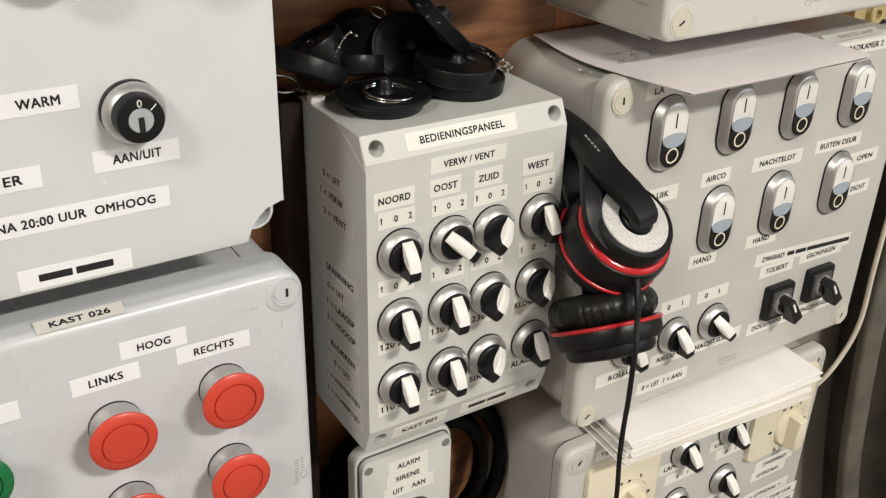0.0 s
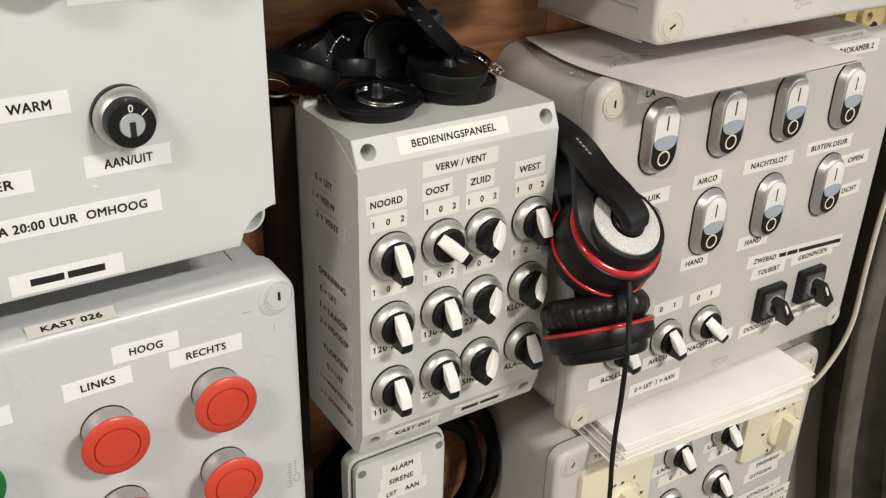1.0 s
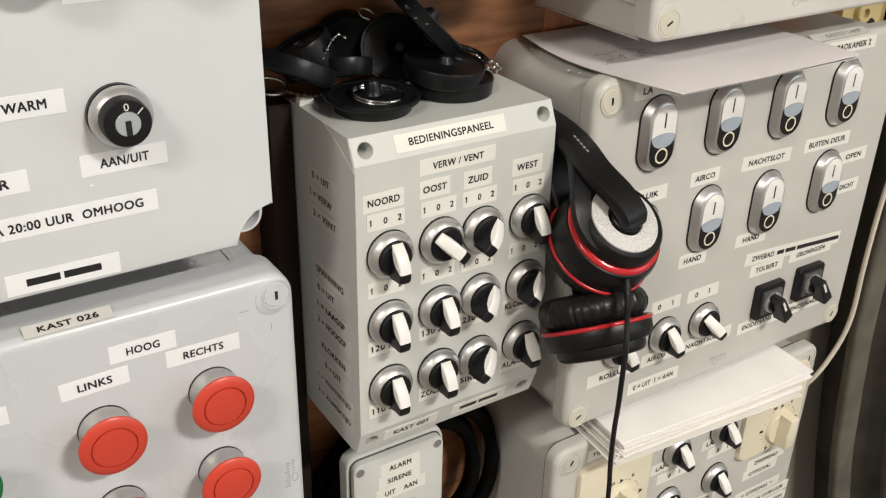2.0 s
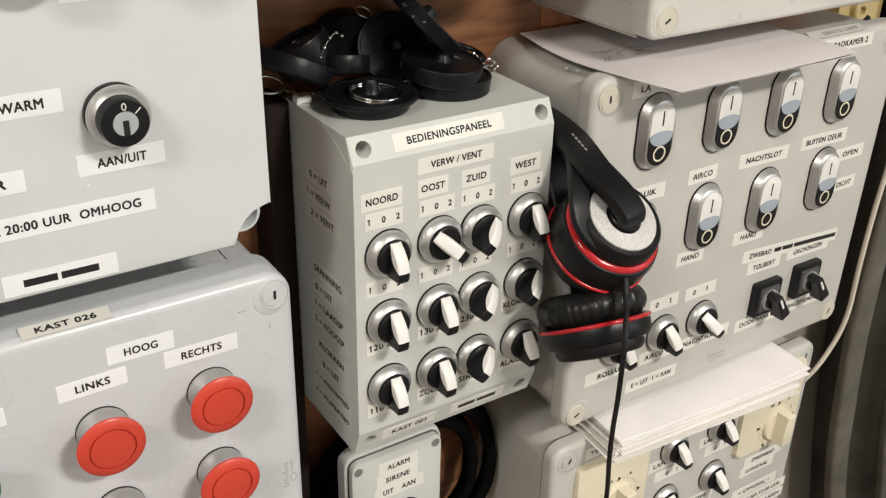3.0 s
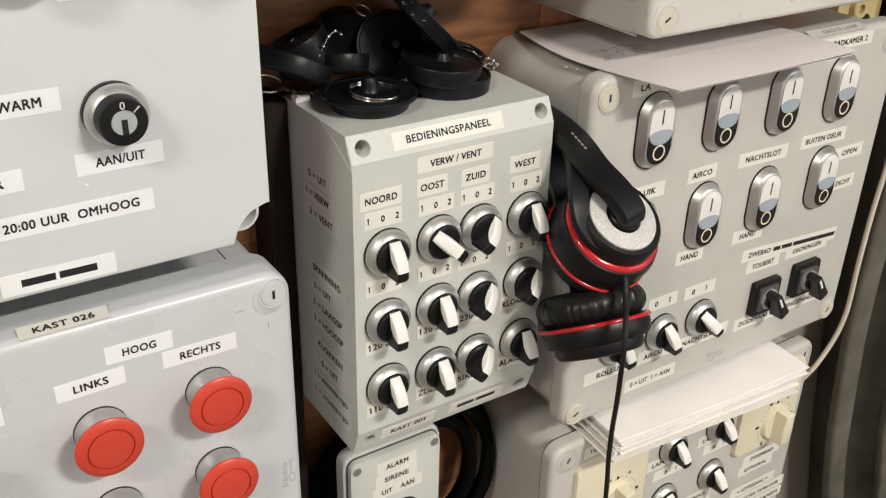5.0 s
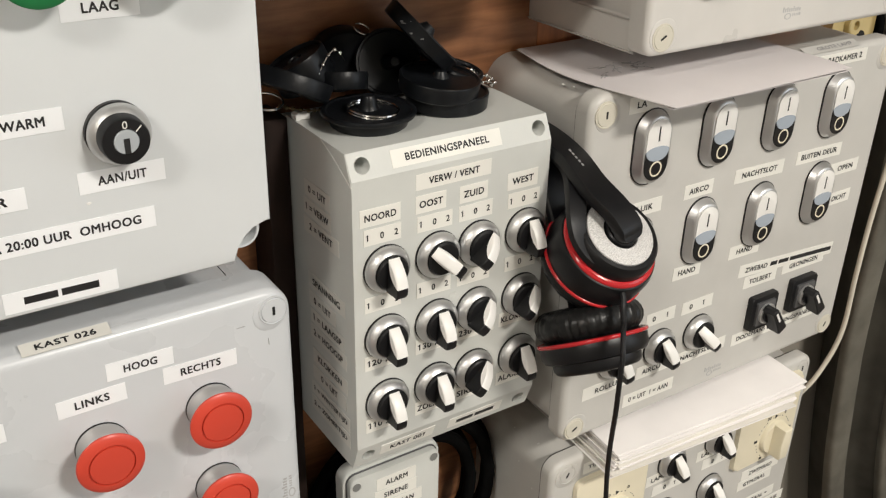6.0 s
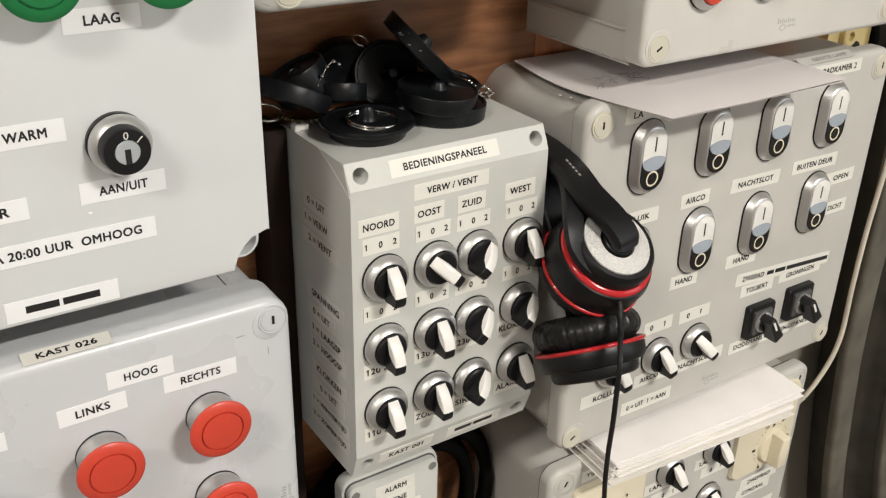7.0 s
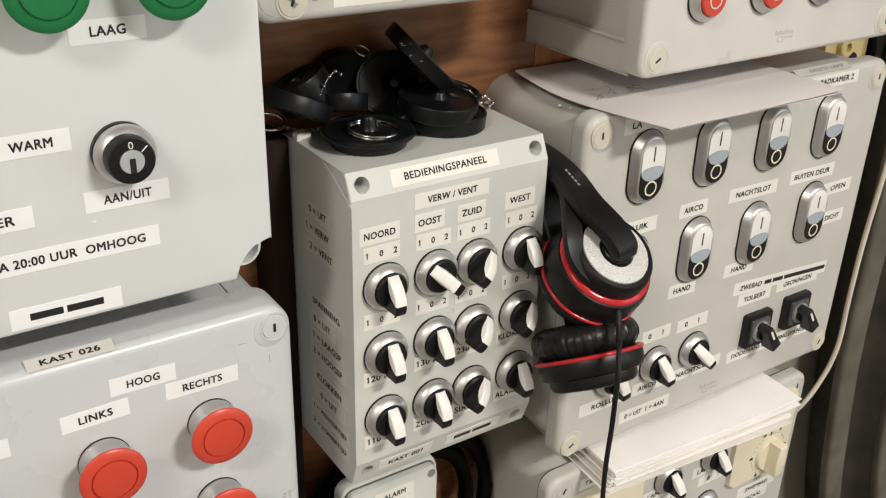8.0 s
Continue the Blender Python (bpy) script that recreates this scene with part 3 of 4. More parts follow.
def holed_band(p, q, holes, r=4.6, deep=14.0):
    """The band between the edges p and q (depth, height), with round screw wells in it."""
    bm = bmesh.new()
    mid, up = Vector((0, (p[0] + q[0]) / 2, (p[1] + q[1]) / 2)), Vector((0, q[0] - p[0], q[1] - p[1]))
    inward = Vector((0, 1, 0))
    rim = [bm.verts.new((x, *e)) for x, e in ((XL, p), (XR, p), (XR, q), (XL, q))]
    edges = [bm.edges.new((rim[k], rim[(k + 1) % 4])) for k in range(4)]
    n = up.normalized()
    wells = []
    for x in holes:
        c = mid + Vector((x, 0, 0))
        ring = [bm.verts.new(c + r * (math.cos(t) * Vector((1, 0, 0)) + math.sin(t) * n)) for t in (2 * math.pi * k / 28 for k in range(28))]
        edges += [bm.edges.new((ring[k], ring[(k + 1) % 28])) for k in range(28)]
        wells.append(ring)
    bmesh.ops.triangle_fill(bm, use_beauty=True, edges=edges)
    for ring in wells:
        deep_ring = [bm.verts.new(v.co + inward * deep) for v in ring]
        for k in range(28):
            bm.faces.new((ring[k], ring[(k + 1) % 28], deep_ring[(k + 1) % 28], deep_ring[k]))
        bm.faces.new(deep_ring)
    return bm


part("upper_band", holed_band(sec[3], sec[2], (-58.3, 58.8)), GREY, mid_box, smooth=False)
part("lower_band", holed_band(sec[5], sec[4], (-57.5, 57.0)), GREY, mid_box, smooth=False)
part("mounting_block", block(-60, 58, -20, WALL, 150, 338), GREY, mid_box)
bm = bmesh.new()
tri = [bm.verts.new(p) for p in ((-66.55, -66, 346.4), (-66.9, -93.4, 346.45), (-66.9, -100.1, 329.8), (-66.2, -64, 346.2), (-66.2, -93.2, 346.2), (-66.2, -99.8, 331.0))]
for f in ((0, 1, 2), (5, 4, 3), (0, 3, 4, 1), (1, 4, 5, 2), (2, 5, 3, 0)):
    bm.faces.new([tri[k] for k in f])
part("lid_corner", bm, GREY, mid_box, smooth=False)
# pale line along the diagonal paints light on the lid's bevelled edge
part("rim", pipe([(-66.5, -65, 346.3), (-66.7, -81, 339.8), (-66.8, -100.1, 329.6)], 0.42, 8, 4), WHITE_EDGE, mid_box)
part("dimple", torus(2.0, 0.35, Matrix.Translation((-0.4, Y3, 246.6)), 28, 8), GREY, mid_box)
UP = math.degrees(math.atan2(100.0 - 93.5, 346.5 - 332.5))
DOWN = math.degrees(math.atan2(100.0 - 93.5, 157.5 - 139.5))
upper = lambda x: Matrix.Translation((x, -96.75, 339.5)) @ pose(0, 0, 0, -UP, 0, 0)
lower = lambda x: Matrix.Translation((x, -96.75, 148.5)) @ pose(0, 0, 0, DOWN, 0, 0)
PIT = material("shaded_screw_hole", (0.2, 0.2, 0.19), 0.7)
part("clip", prism([(-66, 345), (-66, 349), (-64.6, 350.5), (-58.4, 350.5), (-57, 349), (-57, 345), (-59, 345), (-59.6, 347), (-63.4, 347), (-64, 345)], -28, -34, 0.5, 2), WHITE, mid_box, "small white plastic clip")
for z, row in ((277.3, (0, 45, -45, 0)), (232.8, (0, 0, -45, -45)), (188.2, (0, 0, -45, 0))):
    for x, turn in zip((-46.2, -12.6, 16.1, 50.3), row):
        selector(mid_box, x, Y3, z, turn)
tape(mid_box, upper(-4.6), 72, 9.8, "BEDIENINGSPANEEL", width=55)
tape(mid_box, flat(-27, 23.4, 319.5, 328.8, Y3), 50.4, 9.4, "VERW / VENT", width=34)
for x0, x1, z0, z1, text, w in ((-62.2, -36.8, 305.0, 315.4, "NOORD", 19.8), (-27.0, -7.0, 305.3, 316.0, "OOST", 15.5), (2.2, 21.6, 305.0, 315.7, "ZUID", 14.0), (35.8, 58.0, 305.6, 316.4, "WEST", 15.5)):
    tape(mid_box, flat(x0, x1, z0, z1, Y3), x1 - x0, z1 - z0, text, width=w)
for z in (298.4, 256.2):
    for x in (-48.2, -14.2, 13.8, 48.6):
        tape(mid_box, Matrix.Translation((x, Y3 - 0.05, z)), 23.4, 9.8, "1    0    2", width=20.2, dx=-0.3, cap=4.0)
for z, row in ((217.2, ("120 K", "130 K", "230 K", "KLOKKEN")), (172.6, ("110 K", "ZOEMER", "SIRENE", "ALARM"))):
    for x, text, w in zip((-46.5, -12.2, 17.0, 49.0), row, (16, 16, 16, 24) if "120 K" in row else (16, 22, 22, 19)):
        tape(mid_box, Matrix.Translation((x, Y3 - 0.03, z)), 28.0, 9.6, text, width=w, dx=-12.5 + w / 2)
tape(mid_box, lower(-29.5), 39, 9.6, "KAST 001", width=25)
tape(mid_box, lower(22.0), 42, 9.6, words=[13, 15])
for y0, y1, z, text, w in ((-42, -74, 311, "0 = UIT", 22), (-40, -74, 299, "1 = VERW", 29), (-39, -83, 287, "2 = VENT", 29), (-39, -86, 250.5, "SPANNING", 35), (-39, -74, 237.8, "0 = UIT", 22), (-40, -84, 225.8, "1 = LAAGSP", 37), (-39, -86, 214.4, "2 = HOOGSP", 38), (-41, -86, 197, "KLOKKEN", 32), (-40, -84, 184, "0 = UIT", 22), (-37, -88, 170.5, "1 = WINTERTIJD", 45), (-36, -88, 158.5, "2 = ZOMERTIJD", 45)):
    tape(mid_box, Matrix.Translation((-66.45, (y0 + y1) / 2 - (3 if z < 280 else 0.5), z - 0.8)) @ pose(0, 0, 0, 0, 0, -90), abs(y1 - y0), 10.2, text, width=w, cap=4.6, paper=TAPE_C)

# ---- box with the oval double buttons ----
Y4 = -107.0
oval_box = enclosure("control_box", 89.5, 388.5, 99.5, 356.0, WALL, -92, Y4, "light grey control box with oval double buttons, on the wall", BEIGE, 12, (2.8, 3), 5, body_r=20, gap=1.6, screws=[(101.5, 343.2, 0), (101.5, 111, 60), (376.5, 111, 30), (376.5, 343.2, 0)])
for x, z in ((141.2, 315.6), (201.5, 315.4), (262.6, 315.0), (324.4, 313.4), (139, 242.2), (199.2, 242.5), (260.4, 240.8), (324.3, 243.6)):
    double_button(oval_box, x, Y4, z)
for x, z, t in ((131.5, 159.5, 12), (175.7, 155.6, 14), (215.4, 155.4, 36)):
    selector(oval_box, x, Y4, z, t)


def cam_switch(parent, x, y, z, turn):
    """A black square cam switch with a lever."""
    at = Matrix.Translation((x, y, z))
    sw = put("cam_switch", mesh_from("cam_switch", prism(rounded(-14.6, 14.6, -14.4, 14.4, 2), 0, -5, 1.2, 3), BLACK, local=True), parent, at, "black square cam switch with lever")
    put("collar", mesh_from("collar", prism(rounded(-10, 10, -10, 10, 1), -4.9, -7.0, 0.6, 2), PLATE, local=True), sw, at)
    spun = at @ pose(0, 0, 0, 0, -turn, 0)
    bm = prism([(-3.4, 8.4), (0, 9.8), (3.4, 8.4), (5.0, -13.0), (4.0, -14.4), (-4.0, -14.4), (-5.0, -13.0)], -9, -20, 1.2, 3)
    lathe([(6.6, 4.9), (6.4, 11.5), (0, 11.8)], 32, bm)
    put("bushing", mesh_from("bushing", lathe([(8.6, 6.9), (8.5, 9.0), (7.9, 9.5), (0, 9.6)], 36), CHROME, local=True), sw, at)
    put("lever", mesh_from("lever", bm, BLACK, local=True), sw, spun)
    put("pointer_line", mesh_from("pointer_line", block(-0.9, 0.9, -20.4, -19.8, -2, 7.5), WHITE, False, True), sw, spun)


cam_switch(oval_box, 284.5, Y4, 153.4, 32)
cam_switch(oval_box, 330.5, Y4, 156.4, 32)
for x0, x1, z0, z1, text, w, dx, tilt in (
    (120, 158, 340, 350.5, "LA", 8, -8.5, 0), (180, 207.2, 269.6, 280.0, "AIRCO", 18.5, 0, 0), (228.8, 280, 270.0, 280.6, "NACHTSLOT", 37, 0, 1.5),
    (294, 345, 271.0, 281.3, "BUITEN DEUR", 41, 0, 1.2), (336, 371, 253.2, 263.6, "OPEN", 18, 2, 0), (339, 369.5, 227.5, 238, "DICHT", 17, 2, 0),
    (180.5, 207.5, 206.8, 217.0, "HAND", 17, 0, 1.5), (237, 269.5, 208.3, 218.6, "HAND", 17, 0, 1.5), (260, 297, 177.2, 187.4, "TOLBERT", 25, 0, 1.5),
    (304, 354, 177.8, 188.2, "GRONINGEN", 34, 0, 1), (258, 361, 127.0, 137.4, "DODEMANS BEDIENINGSPANEEL", 92, 0, 0),
    (160.5, 188.3, 175.5, 185.8, "0     1", 15.0, -0.6, 0), (195.6, 227, 174.5, 184.8, "0     1", 15.0, -0.6, 0), (106.5, 152.5, 132.0, 142.4, "ROLLUIK", 27, 2, 0),
    (157, 191, 131.9, 142.3, "AIRCO", 18.5, -2, 0), (195, 250, 130.0, 140.4, "NACHTSLOT", 37, -2, 0), (147.2, 197.7, 110.8, 121.4, "0 = UIT  1 = AAN", 40, 0, 1),
    (116, 159, 267.5, 277.8, "ROLLUIK", 27, 0, 0), (297, 350.5, 343.0, 352.2, "BADKAMER 2", 38, 2, 0)):
    tape(oval_box, flat(x0, x1, z0, z1, Y4 - 0.02, tilt), x1 - x0, z1 - z0, text, width=w, dx=dx)
school = tape(oval_box, flat(252, 363, 184.8, 197.0, Y4, 4.0), 111, 10.4, words=[8, 12, 51], dx=17)
me, tw, th = letters("ZWEBAD", 8)
me.transform(Matrix.Diagonal((25 / tw * U, U, 4.3 / th * U, 1)))
me.materials.append(INK)
put("lettering", me, school, flat(252, 363, 184.8, 197.0, Y4, 4.0) @ Matrix.Translation((-36, -0.33, 0)))
tape(oval_box, Matrix.Translation((312, -103.4, 356.1)) @ pose(0, 0, 0, -68, 0, 0), 58, 8.0, "GROTE LAMP", width=38, cap=3.6, dx=4, paper=BEIGE, ink=PRINT)
print_mark(oval_box, 242.0, Y4, 112.0, 1.05)

# ---- upper right box ----
Y5 = -113.0
top_box = enclosure("control_box", 121, 372, 375.5, 600, WALL, -97, Y5, "light grey control box with red push buttons, on the wall", LIGHT, 9, (9, 0), 4, [(134.3, 387, 60), (358.5, 388, 0)])
part("ledge", block(126.5, 180, WALL, -96.5, 375.8, 394.5, 1.6, 2), LIGHT, top_box)
FLUSH_ME = scaled(mesh_from("button_cap", lathe([(11.1, 5), (11.0, 8.6), (10.2, 9.6), (0, 10.2)], 40), RED, local=True), SW)
FLUSH_RING = mesh_from("ring_mark", lathe([(4.3, 9.3), (4.3, 9.6), (5.2, 9.55), (5.2, 9.2)], 32), TAPE_B, False, True)
for x in (168, 223, 278, 333):
    at = Matrix.Translation((x, Y5, 421.0))
    b = put("push_button", BEZEL_ME, top_box, at, "flush red button in a chrome ring")
    put("gasket", GASKET_ME, b, at)
    put("button_cap", FLUSH_ME, b, at)
    put("ring_mark", FLUSH_RING, b, at)
print_mark(top_box, 249.0, Y5, 389.5, 1.0)

# ---- box above the plugs ----
plug_box = enclosure("control_box", -112, 95, 427.5, 600, WALL, -66, -90, "light grey control box above the rubber plugs, on the wall", BEIGE, 12, (4, 4), 5, [(-91, 438, 20)])
for turn in (35, 75):
    put("worn_slot", mesh_from("worn_slot", block(-4.6, 3.0, -1.15, -0.2, -0.7, 0.7), PRINT, False, True), plug_box, Matrix.Translation((-91, -90.1, 438)) @ pose(0, 0, 0, 0, turn, 0))
part("moulded_mark", block(-80.5, -77.5, -90.25, -89.5, 437.2, 440.0), PRINT, plug_box, smooth=False)
tape(plug_box, flat(-69, 34, 433, 444, -90), 103, 11)

# ---- small alarm box ----
Y7 = -65.5
alarm_box = thing("control_box", -20, WALL, -60, "small light grey alarm siren box on the wall", "control box", "control boxes on the wall")
part("body", prism(rounded(-57.5, 18.5, -62, 106.0, 9), -50, -60, 2, 3), GREY, alarm_box)
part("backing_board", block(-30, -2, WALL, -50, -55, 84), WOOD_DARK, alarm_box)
part("groove", prism(rounded(-55.4, 16.4, -59, 103.4, 7), -60, -60.8), PLATE, alarm_box)
part("lid", prism(rounded(-54.6, 15.6, -58.5, 102.4, 6.5), -60.8, Y7, 1.6, 3), GREY, alarm_box)
for x in (-49.9, 11.0):
    h = put("screw_hole", mesh_from("screw_hole", lathe([(3.6, 0), (3.6, 0.3), (3.2, 0.4)], 24), GREY, local=True), alarm_box, Matrix.Translation((x, Y7, 95.8)))
    # flush disc; the shade inside the hole is put into its grey
    put("hole_shade", mesh_from("hole_shade", lathe([(3.2, 0.3), (0, 0.31)], 24), PIT, local=True), h, Matrix.Translation((x, Y7, 95.8)))
tape(alarm_box, flat(-34.5, -3.5, 85.0, 95.4, Y7), 31, 10, "ALARM", width=17.5)
tape(alarm_box, flat(-36, -3, 74.4, 84.6, Y7), 33, 10, "SIRENE", width=19)
tape(alarm_box, flat(-38, 1.5, 63.6, 73.9, Y7), 39.5, 10, "UIT    AAN", width=26)
selector(alarm_box, -14.5, Y7, 42.0, 20)

# ---- lower right box with timers ----
Y8 = -97.0
timer_box = enclosure("control_box", 94.5, 390, -180, 71, WALL, -83, Y8, "light grey control box with cream timer dials, on the wall", BEIGE, 12, (5, 3), 5, [(109.3, 58.5, 30), (376, 60, 0)], gap=1.9, plain=True, body_r=20)
for x, z, t in ((222.5, 23.5, 10), (276.5, 24.5, 10), (277.0, -29.5, 10), (221.0, -31.0, 10)):
    selector(timer_box, x, Y8, z, t)


def timer(parent, x, z, cx, cz, turn):
    """A timer plate about (x, z) with a rotary grip and its printed scale about (cx, cz)."""
    at = Matrix.Translation((x, Y8, z))
    t = put("timer", mesh_from("timer", prism(rounded(-37, 37, -39, 44.5, 6), 0, -4.5, 2.4, 4), CREAM, local=True), parent, at, "cream timer plate with rotary dial")
    at = Matrix.Translation((cx, Y8, cz))
    bm = lathe([(16.6, 4.4), (16.3, 6.8), (15.4, 8.0), (0, 8.2)], 44)
    prism([(-5.2, 15.5), (5.2, 15.5), (5.8, 0), (5.2, -15.5), (-5.2, -15.5), (-5.8, 0)], -7.5, -19.5, 1.3, 3, bm)
    put("dial", mesh_from("dial", bm, CREAM, local=True), t, at @ pose(0, 0, 0, 0, turn, 0))
    dot = mesh_from("scale_mark", lathe([(0.42, 4.4), (0.42, 4.75), (0, 4.76)], 8), INK, False, True)
    for k in range(30):
        q = radians(66 + k * 11.2) if k < 16 else radians(45 - (k - 16) * 9)
        if k % 5 != 4:
            put("scale_mark", dot, t, at @ Matrix.Translation((21.0 * math.cos(q), 0, 21.0 * math.sin(q))))
    for dx, dz, text, w in ((11.5, 22.3, "0", 2.2), (-9.6, 22.3, "30", 4.6)):
        me, tw, th = letters(text, 8, 0.02)
        me.transform(Matrix.Diagonal((w / tw * U, U, 3.0 / th * U, 1)))
        me.materials.append(INK)
        put("lettering", me, t, at @ Matrix.Translation((dx, -4.8, dz)))
    for dx, dz, w in ((-22.6, 2.0, 4.0), (-11.4, -20.4, 2.6), (22.4, 1.5, 2.6)):
        put("writing", mesh_from("writing", block(-w / 2, w / 2, -4.8, -4.4, -1.2, 1.2), INK, False, True), t, at @ Matrix.Translation((dx, 0, dz)))
    put("arrow", mesh_from("arrow", prism([(-1.6, -2), (1.8, 0), (-1.6, 2)], -4.4, -4.8), INK, False, True), t, at @ Matrix.Translation((0, 0, 21.6)))


timer(timer_box, 154.5, 4.0, 160.5, 0.0, 2)
timer(timer_box, 338.5, 16.0, 348.0, 0.0, 2)
for x0, x1, z0, z1, text, w, dx in ((125.5, 161.5, 51, 61.3, "TIJD", 13, -7), (197, 240, 4.9, 15.3, "LAMPEN", 26, -3), (206, 245, -8.5, 1.8, "0     1", 13.5, 0), (255, 298, 6.1, 16.4, "LAMPEN", 26, -3),
                                    (264, 300, -6.0, 4.4, "0     1", 13.5, 0), (322, 372, -44.5, -34.2, "ZWEMBAD", 31, 0), (319, 364, -55.5, -45.2, "GYMZAAL", 30, 0), (314, 374, -80, -69.5, "+ GYMZAAL +", 42, 0),
                                    (300, 390, -92.5, -82, "ZATERDAG NA 15:00 UUR", 76, 0), (300, 390, -105, -94.5, "LATEN DRAAIEN", 56, 12), (245, 284, -57, -47, "MEISJES", 28, -2), (240, 284, -69, -58.5, "DOUCHES", 30, 0)):
    tape(timer_box, flat(x0, x1, z0, z1, Y8 - 0.02, 1.0), x1 - x0, z1 - z0, text, width=w, dx=dx)


# worn spots on the boxes
part("paint_chip", lathe([(0.8, 0), (0.6, 0.2), (0, 0.25)], 9, None, Matrix.Translation((-200.5, Y1, 358.0)) @ Matrix.Diagonal((1.3, 1, 0.8, 1))), WHITE, key_box)
for x, y, z, r in ((98, -70, 352.6, 1.0), (100, -78, 352.9, 0.7), (94.4, -60, 318, 1.3), (94.4, -40, 330, 0.8)):
    part("paint_chip", lathe([(r, 0), (r * 0.8, 0.25), (0, 0.3)], 9, None, facing((x, y, z), (-0.4, 0, 0.9) if z > 345 else (-1, 0, 0)) @ Matrix.Diagonal((1.4, 1, 0.8, 1))), WHITE, oval_box)

for x, y, z, r, way in ((106, -66, 67.9, 1.0, (0, 0, 1)), (103, -40, 67.4, 0.7, (-0.3, 0, 0.95)), (99.6, -70, 30, 0.9, (-1, 0, 0)), (99.6, -52, 44, 0.7, (-1, 0, 0))):
    part("paint_chip", lathe([(r, -0.2), (r * 0.8, 0.25), (0, 0.3)], 9, None, facing((x, y, z), way) @ Matrix.Diagonal((1.3, 1, 0.8, 1))), WHITE_EDGE, timer_box)

# ---- paper ----
def sheet(x0, x1, y0, y1, z, thick, droop, turn, cx, cy, wave=0.6, nx=24, ny=24, edge=-107.0, skew=0.0, curl=0.0, bow=0.0):
    """A sheet of paper that sinks where it hangs over the box's front edge."""
    bm = bmesh.new()
    grid = {}
    for s, dz in ((0, thick), (1, 0.0)):
        for i in range(nx + 1):
            for j in range(ny + 1):
                x, y = x0 + (x1 - x0) * i / nx, y0 + (y1 - y0) * j / ny
                over = max(edge - y, 0) / 40
                x += (skew * (y1 - y) - bow * math.sin(math.pi * j / ny)) * (1 - i / nx)
                h = z + dz - droop * over * over + wave * noise.noise(Vector((x * 0.02, y * 0.02, z))) * over + curl * max((x - cx) / 100, 0) ** 2 - 0.012 * max(106 - x, 0) ** 2 * (bow > 0)
                p = pose(cx, cy, 0, 0, 0, turn) @ Vector((x - cx, y - cy, h))
                grid[s, i, j] = bm.verts.new(p)
    for i in range(nx):
        for j in range(ny):
            bm.faces.new([grid[0, i, j], grid[0, i + 1, j], grid[0, i + 1, j + 1], grid[0, i, j + 1]])
            bm.faces.new([grid[1, i, j], grid[1, i, j + 1], grid[1, i + 1, j + 1], grid[1, i + 1, j]])
    for i in range(nx):
        for j, q in ((0, 1), (ny, -1)):
            f = [grid[0, i, j], grid[1, i, j], grid[1, i + 1, j], grid[0, i + 1, j]]
            bm.faces.new(f[::q])
    for j in range(ny):
        for i, q in ((0, 1), (nx, -1)):
            f = [grid[0, i, j], grid[0, i, j + 1], grid[1, i, j + 1], grid[1, i, j]]
            bm.faces.new(f[::q])
    return bm


loose = thing("paper_sheets", 190, -70, 356, "white sheets of paper on top of a control box", "paper")
part("sheet", sheet(112, 277, -144, -3, 356.2, 0.5, 2.5, 0, 187, -75, skew=0.045, bow=12), PAPER_G, loose)
part("sheet", sheet(110.5, 275.5, -146.5, -5, 357.0, 0.4, 0.8, 0, 187, -75, skew=0.05, bow=13, curl=1.2), PAPER_G, loose)
rng = random.Random(11)
for k in range(12):
    x, y, t = 138 + rng.uniform(-20, 20), -74 + rng.uniform(-9, 9), rng.uniform(-0.9, 0.9)
    pts = [(x + math.cos(t) * (q - 3) * 2.2 + rng.uniform(-1.6, 1.6), y + math.sin(t) * (q - 3) * 2.2 + rng.uniform(-1.6, 1.6), 358.1) for q in range(7)]
    part("pencil_mark", pipe(pts, 0.15, 5, 3), PRINT, loose)
stack = thing("paper_stack", 222, -60, 71, "stack of white paper on the timer box", "paper")
z = 71.2
rng = random.Random(4)
for k in range(22):
    th = rng.uniform(0.45, 0.95)
    part("sheaf", sheet(129 + 0.36 * k + rng.uniform(-2, 2), (323 if k > 16 else 317) + rng.uniform(-3, 3), -131 + rng.uniform(-4, 3), -8, z, th, 1.0, -3.4 + rng.uniform(-0.7, 0.7), 222, -70, 0.5, 12, 12, -97, 0, max(k - 14, 0) * 0.7), (PAPER, PAPER, PAPER_Y, PAPER)[k % 4], stack)
    z += th + 0.1


# ---- headphones ----
LEATHER = material("black_leatherette", (0.010, 0.010, 0.010), 0.34, vary=0.3, blotch=90, grain=500, bump=0.1, spec=0.28)
GLITTER = material("silver_glitter", (0.86, 0.85, 0.83), 0.38, metal=0.4, vary=0.4, blotch=1400, grain=2500, bump=0.09)
GLOSS_RED = material("glossy_red_trim", (0.50, 0.02, 0.025), 0.16, vary=0.1, bump=0)
SATIN = material("satin_black_plastic", (0.006, 0.006, 0.007), 0.36, vary=0.25, blotch=50, spec=0.32)
headphones = thing("headphones", 78, -120, 190, "black over-ear headphones with red rings and silver caps, hanging", "headphones")


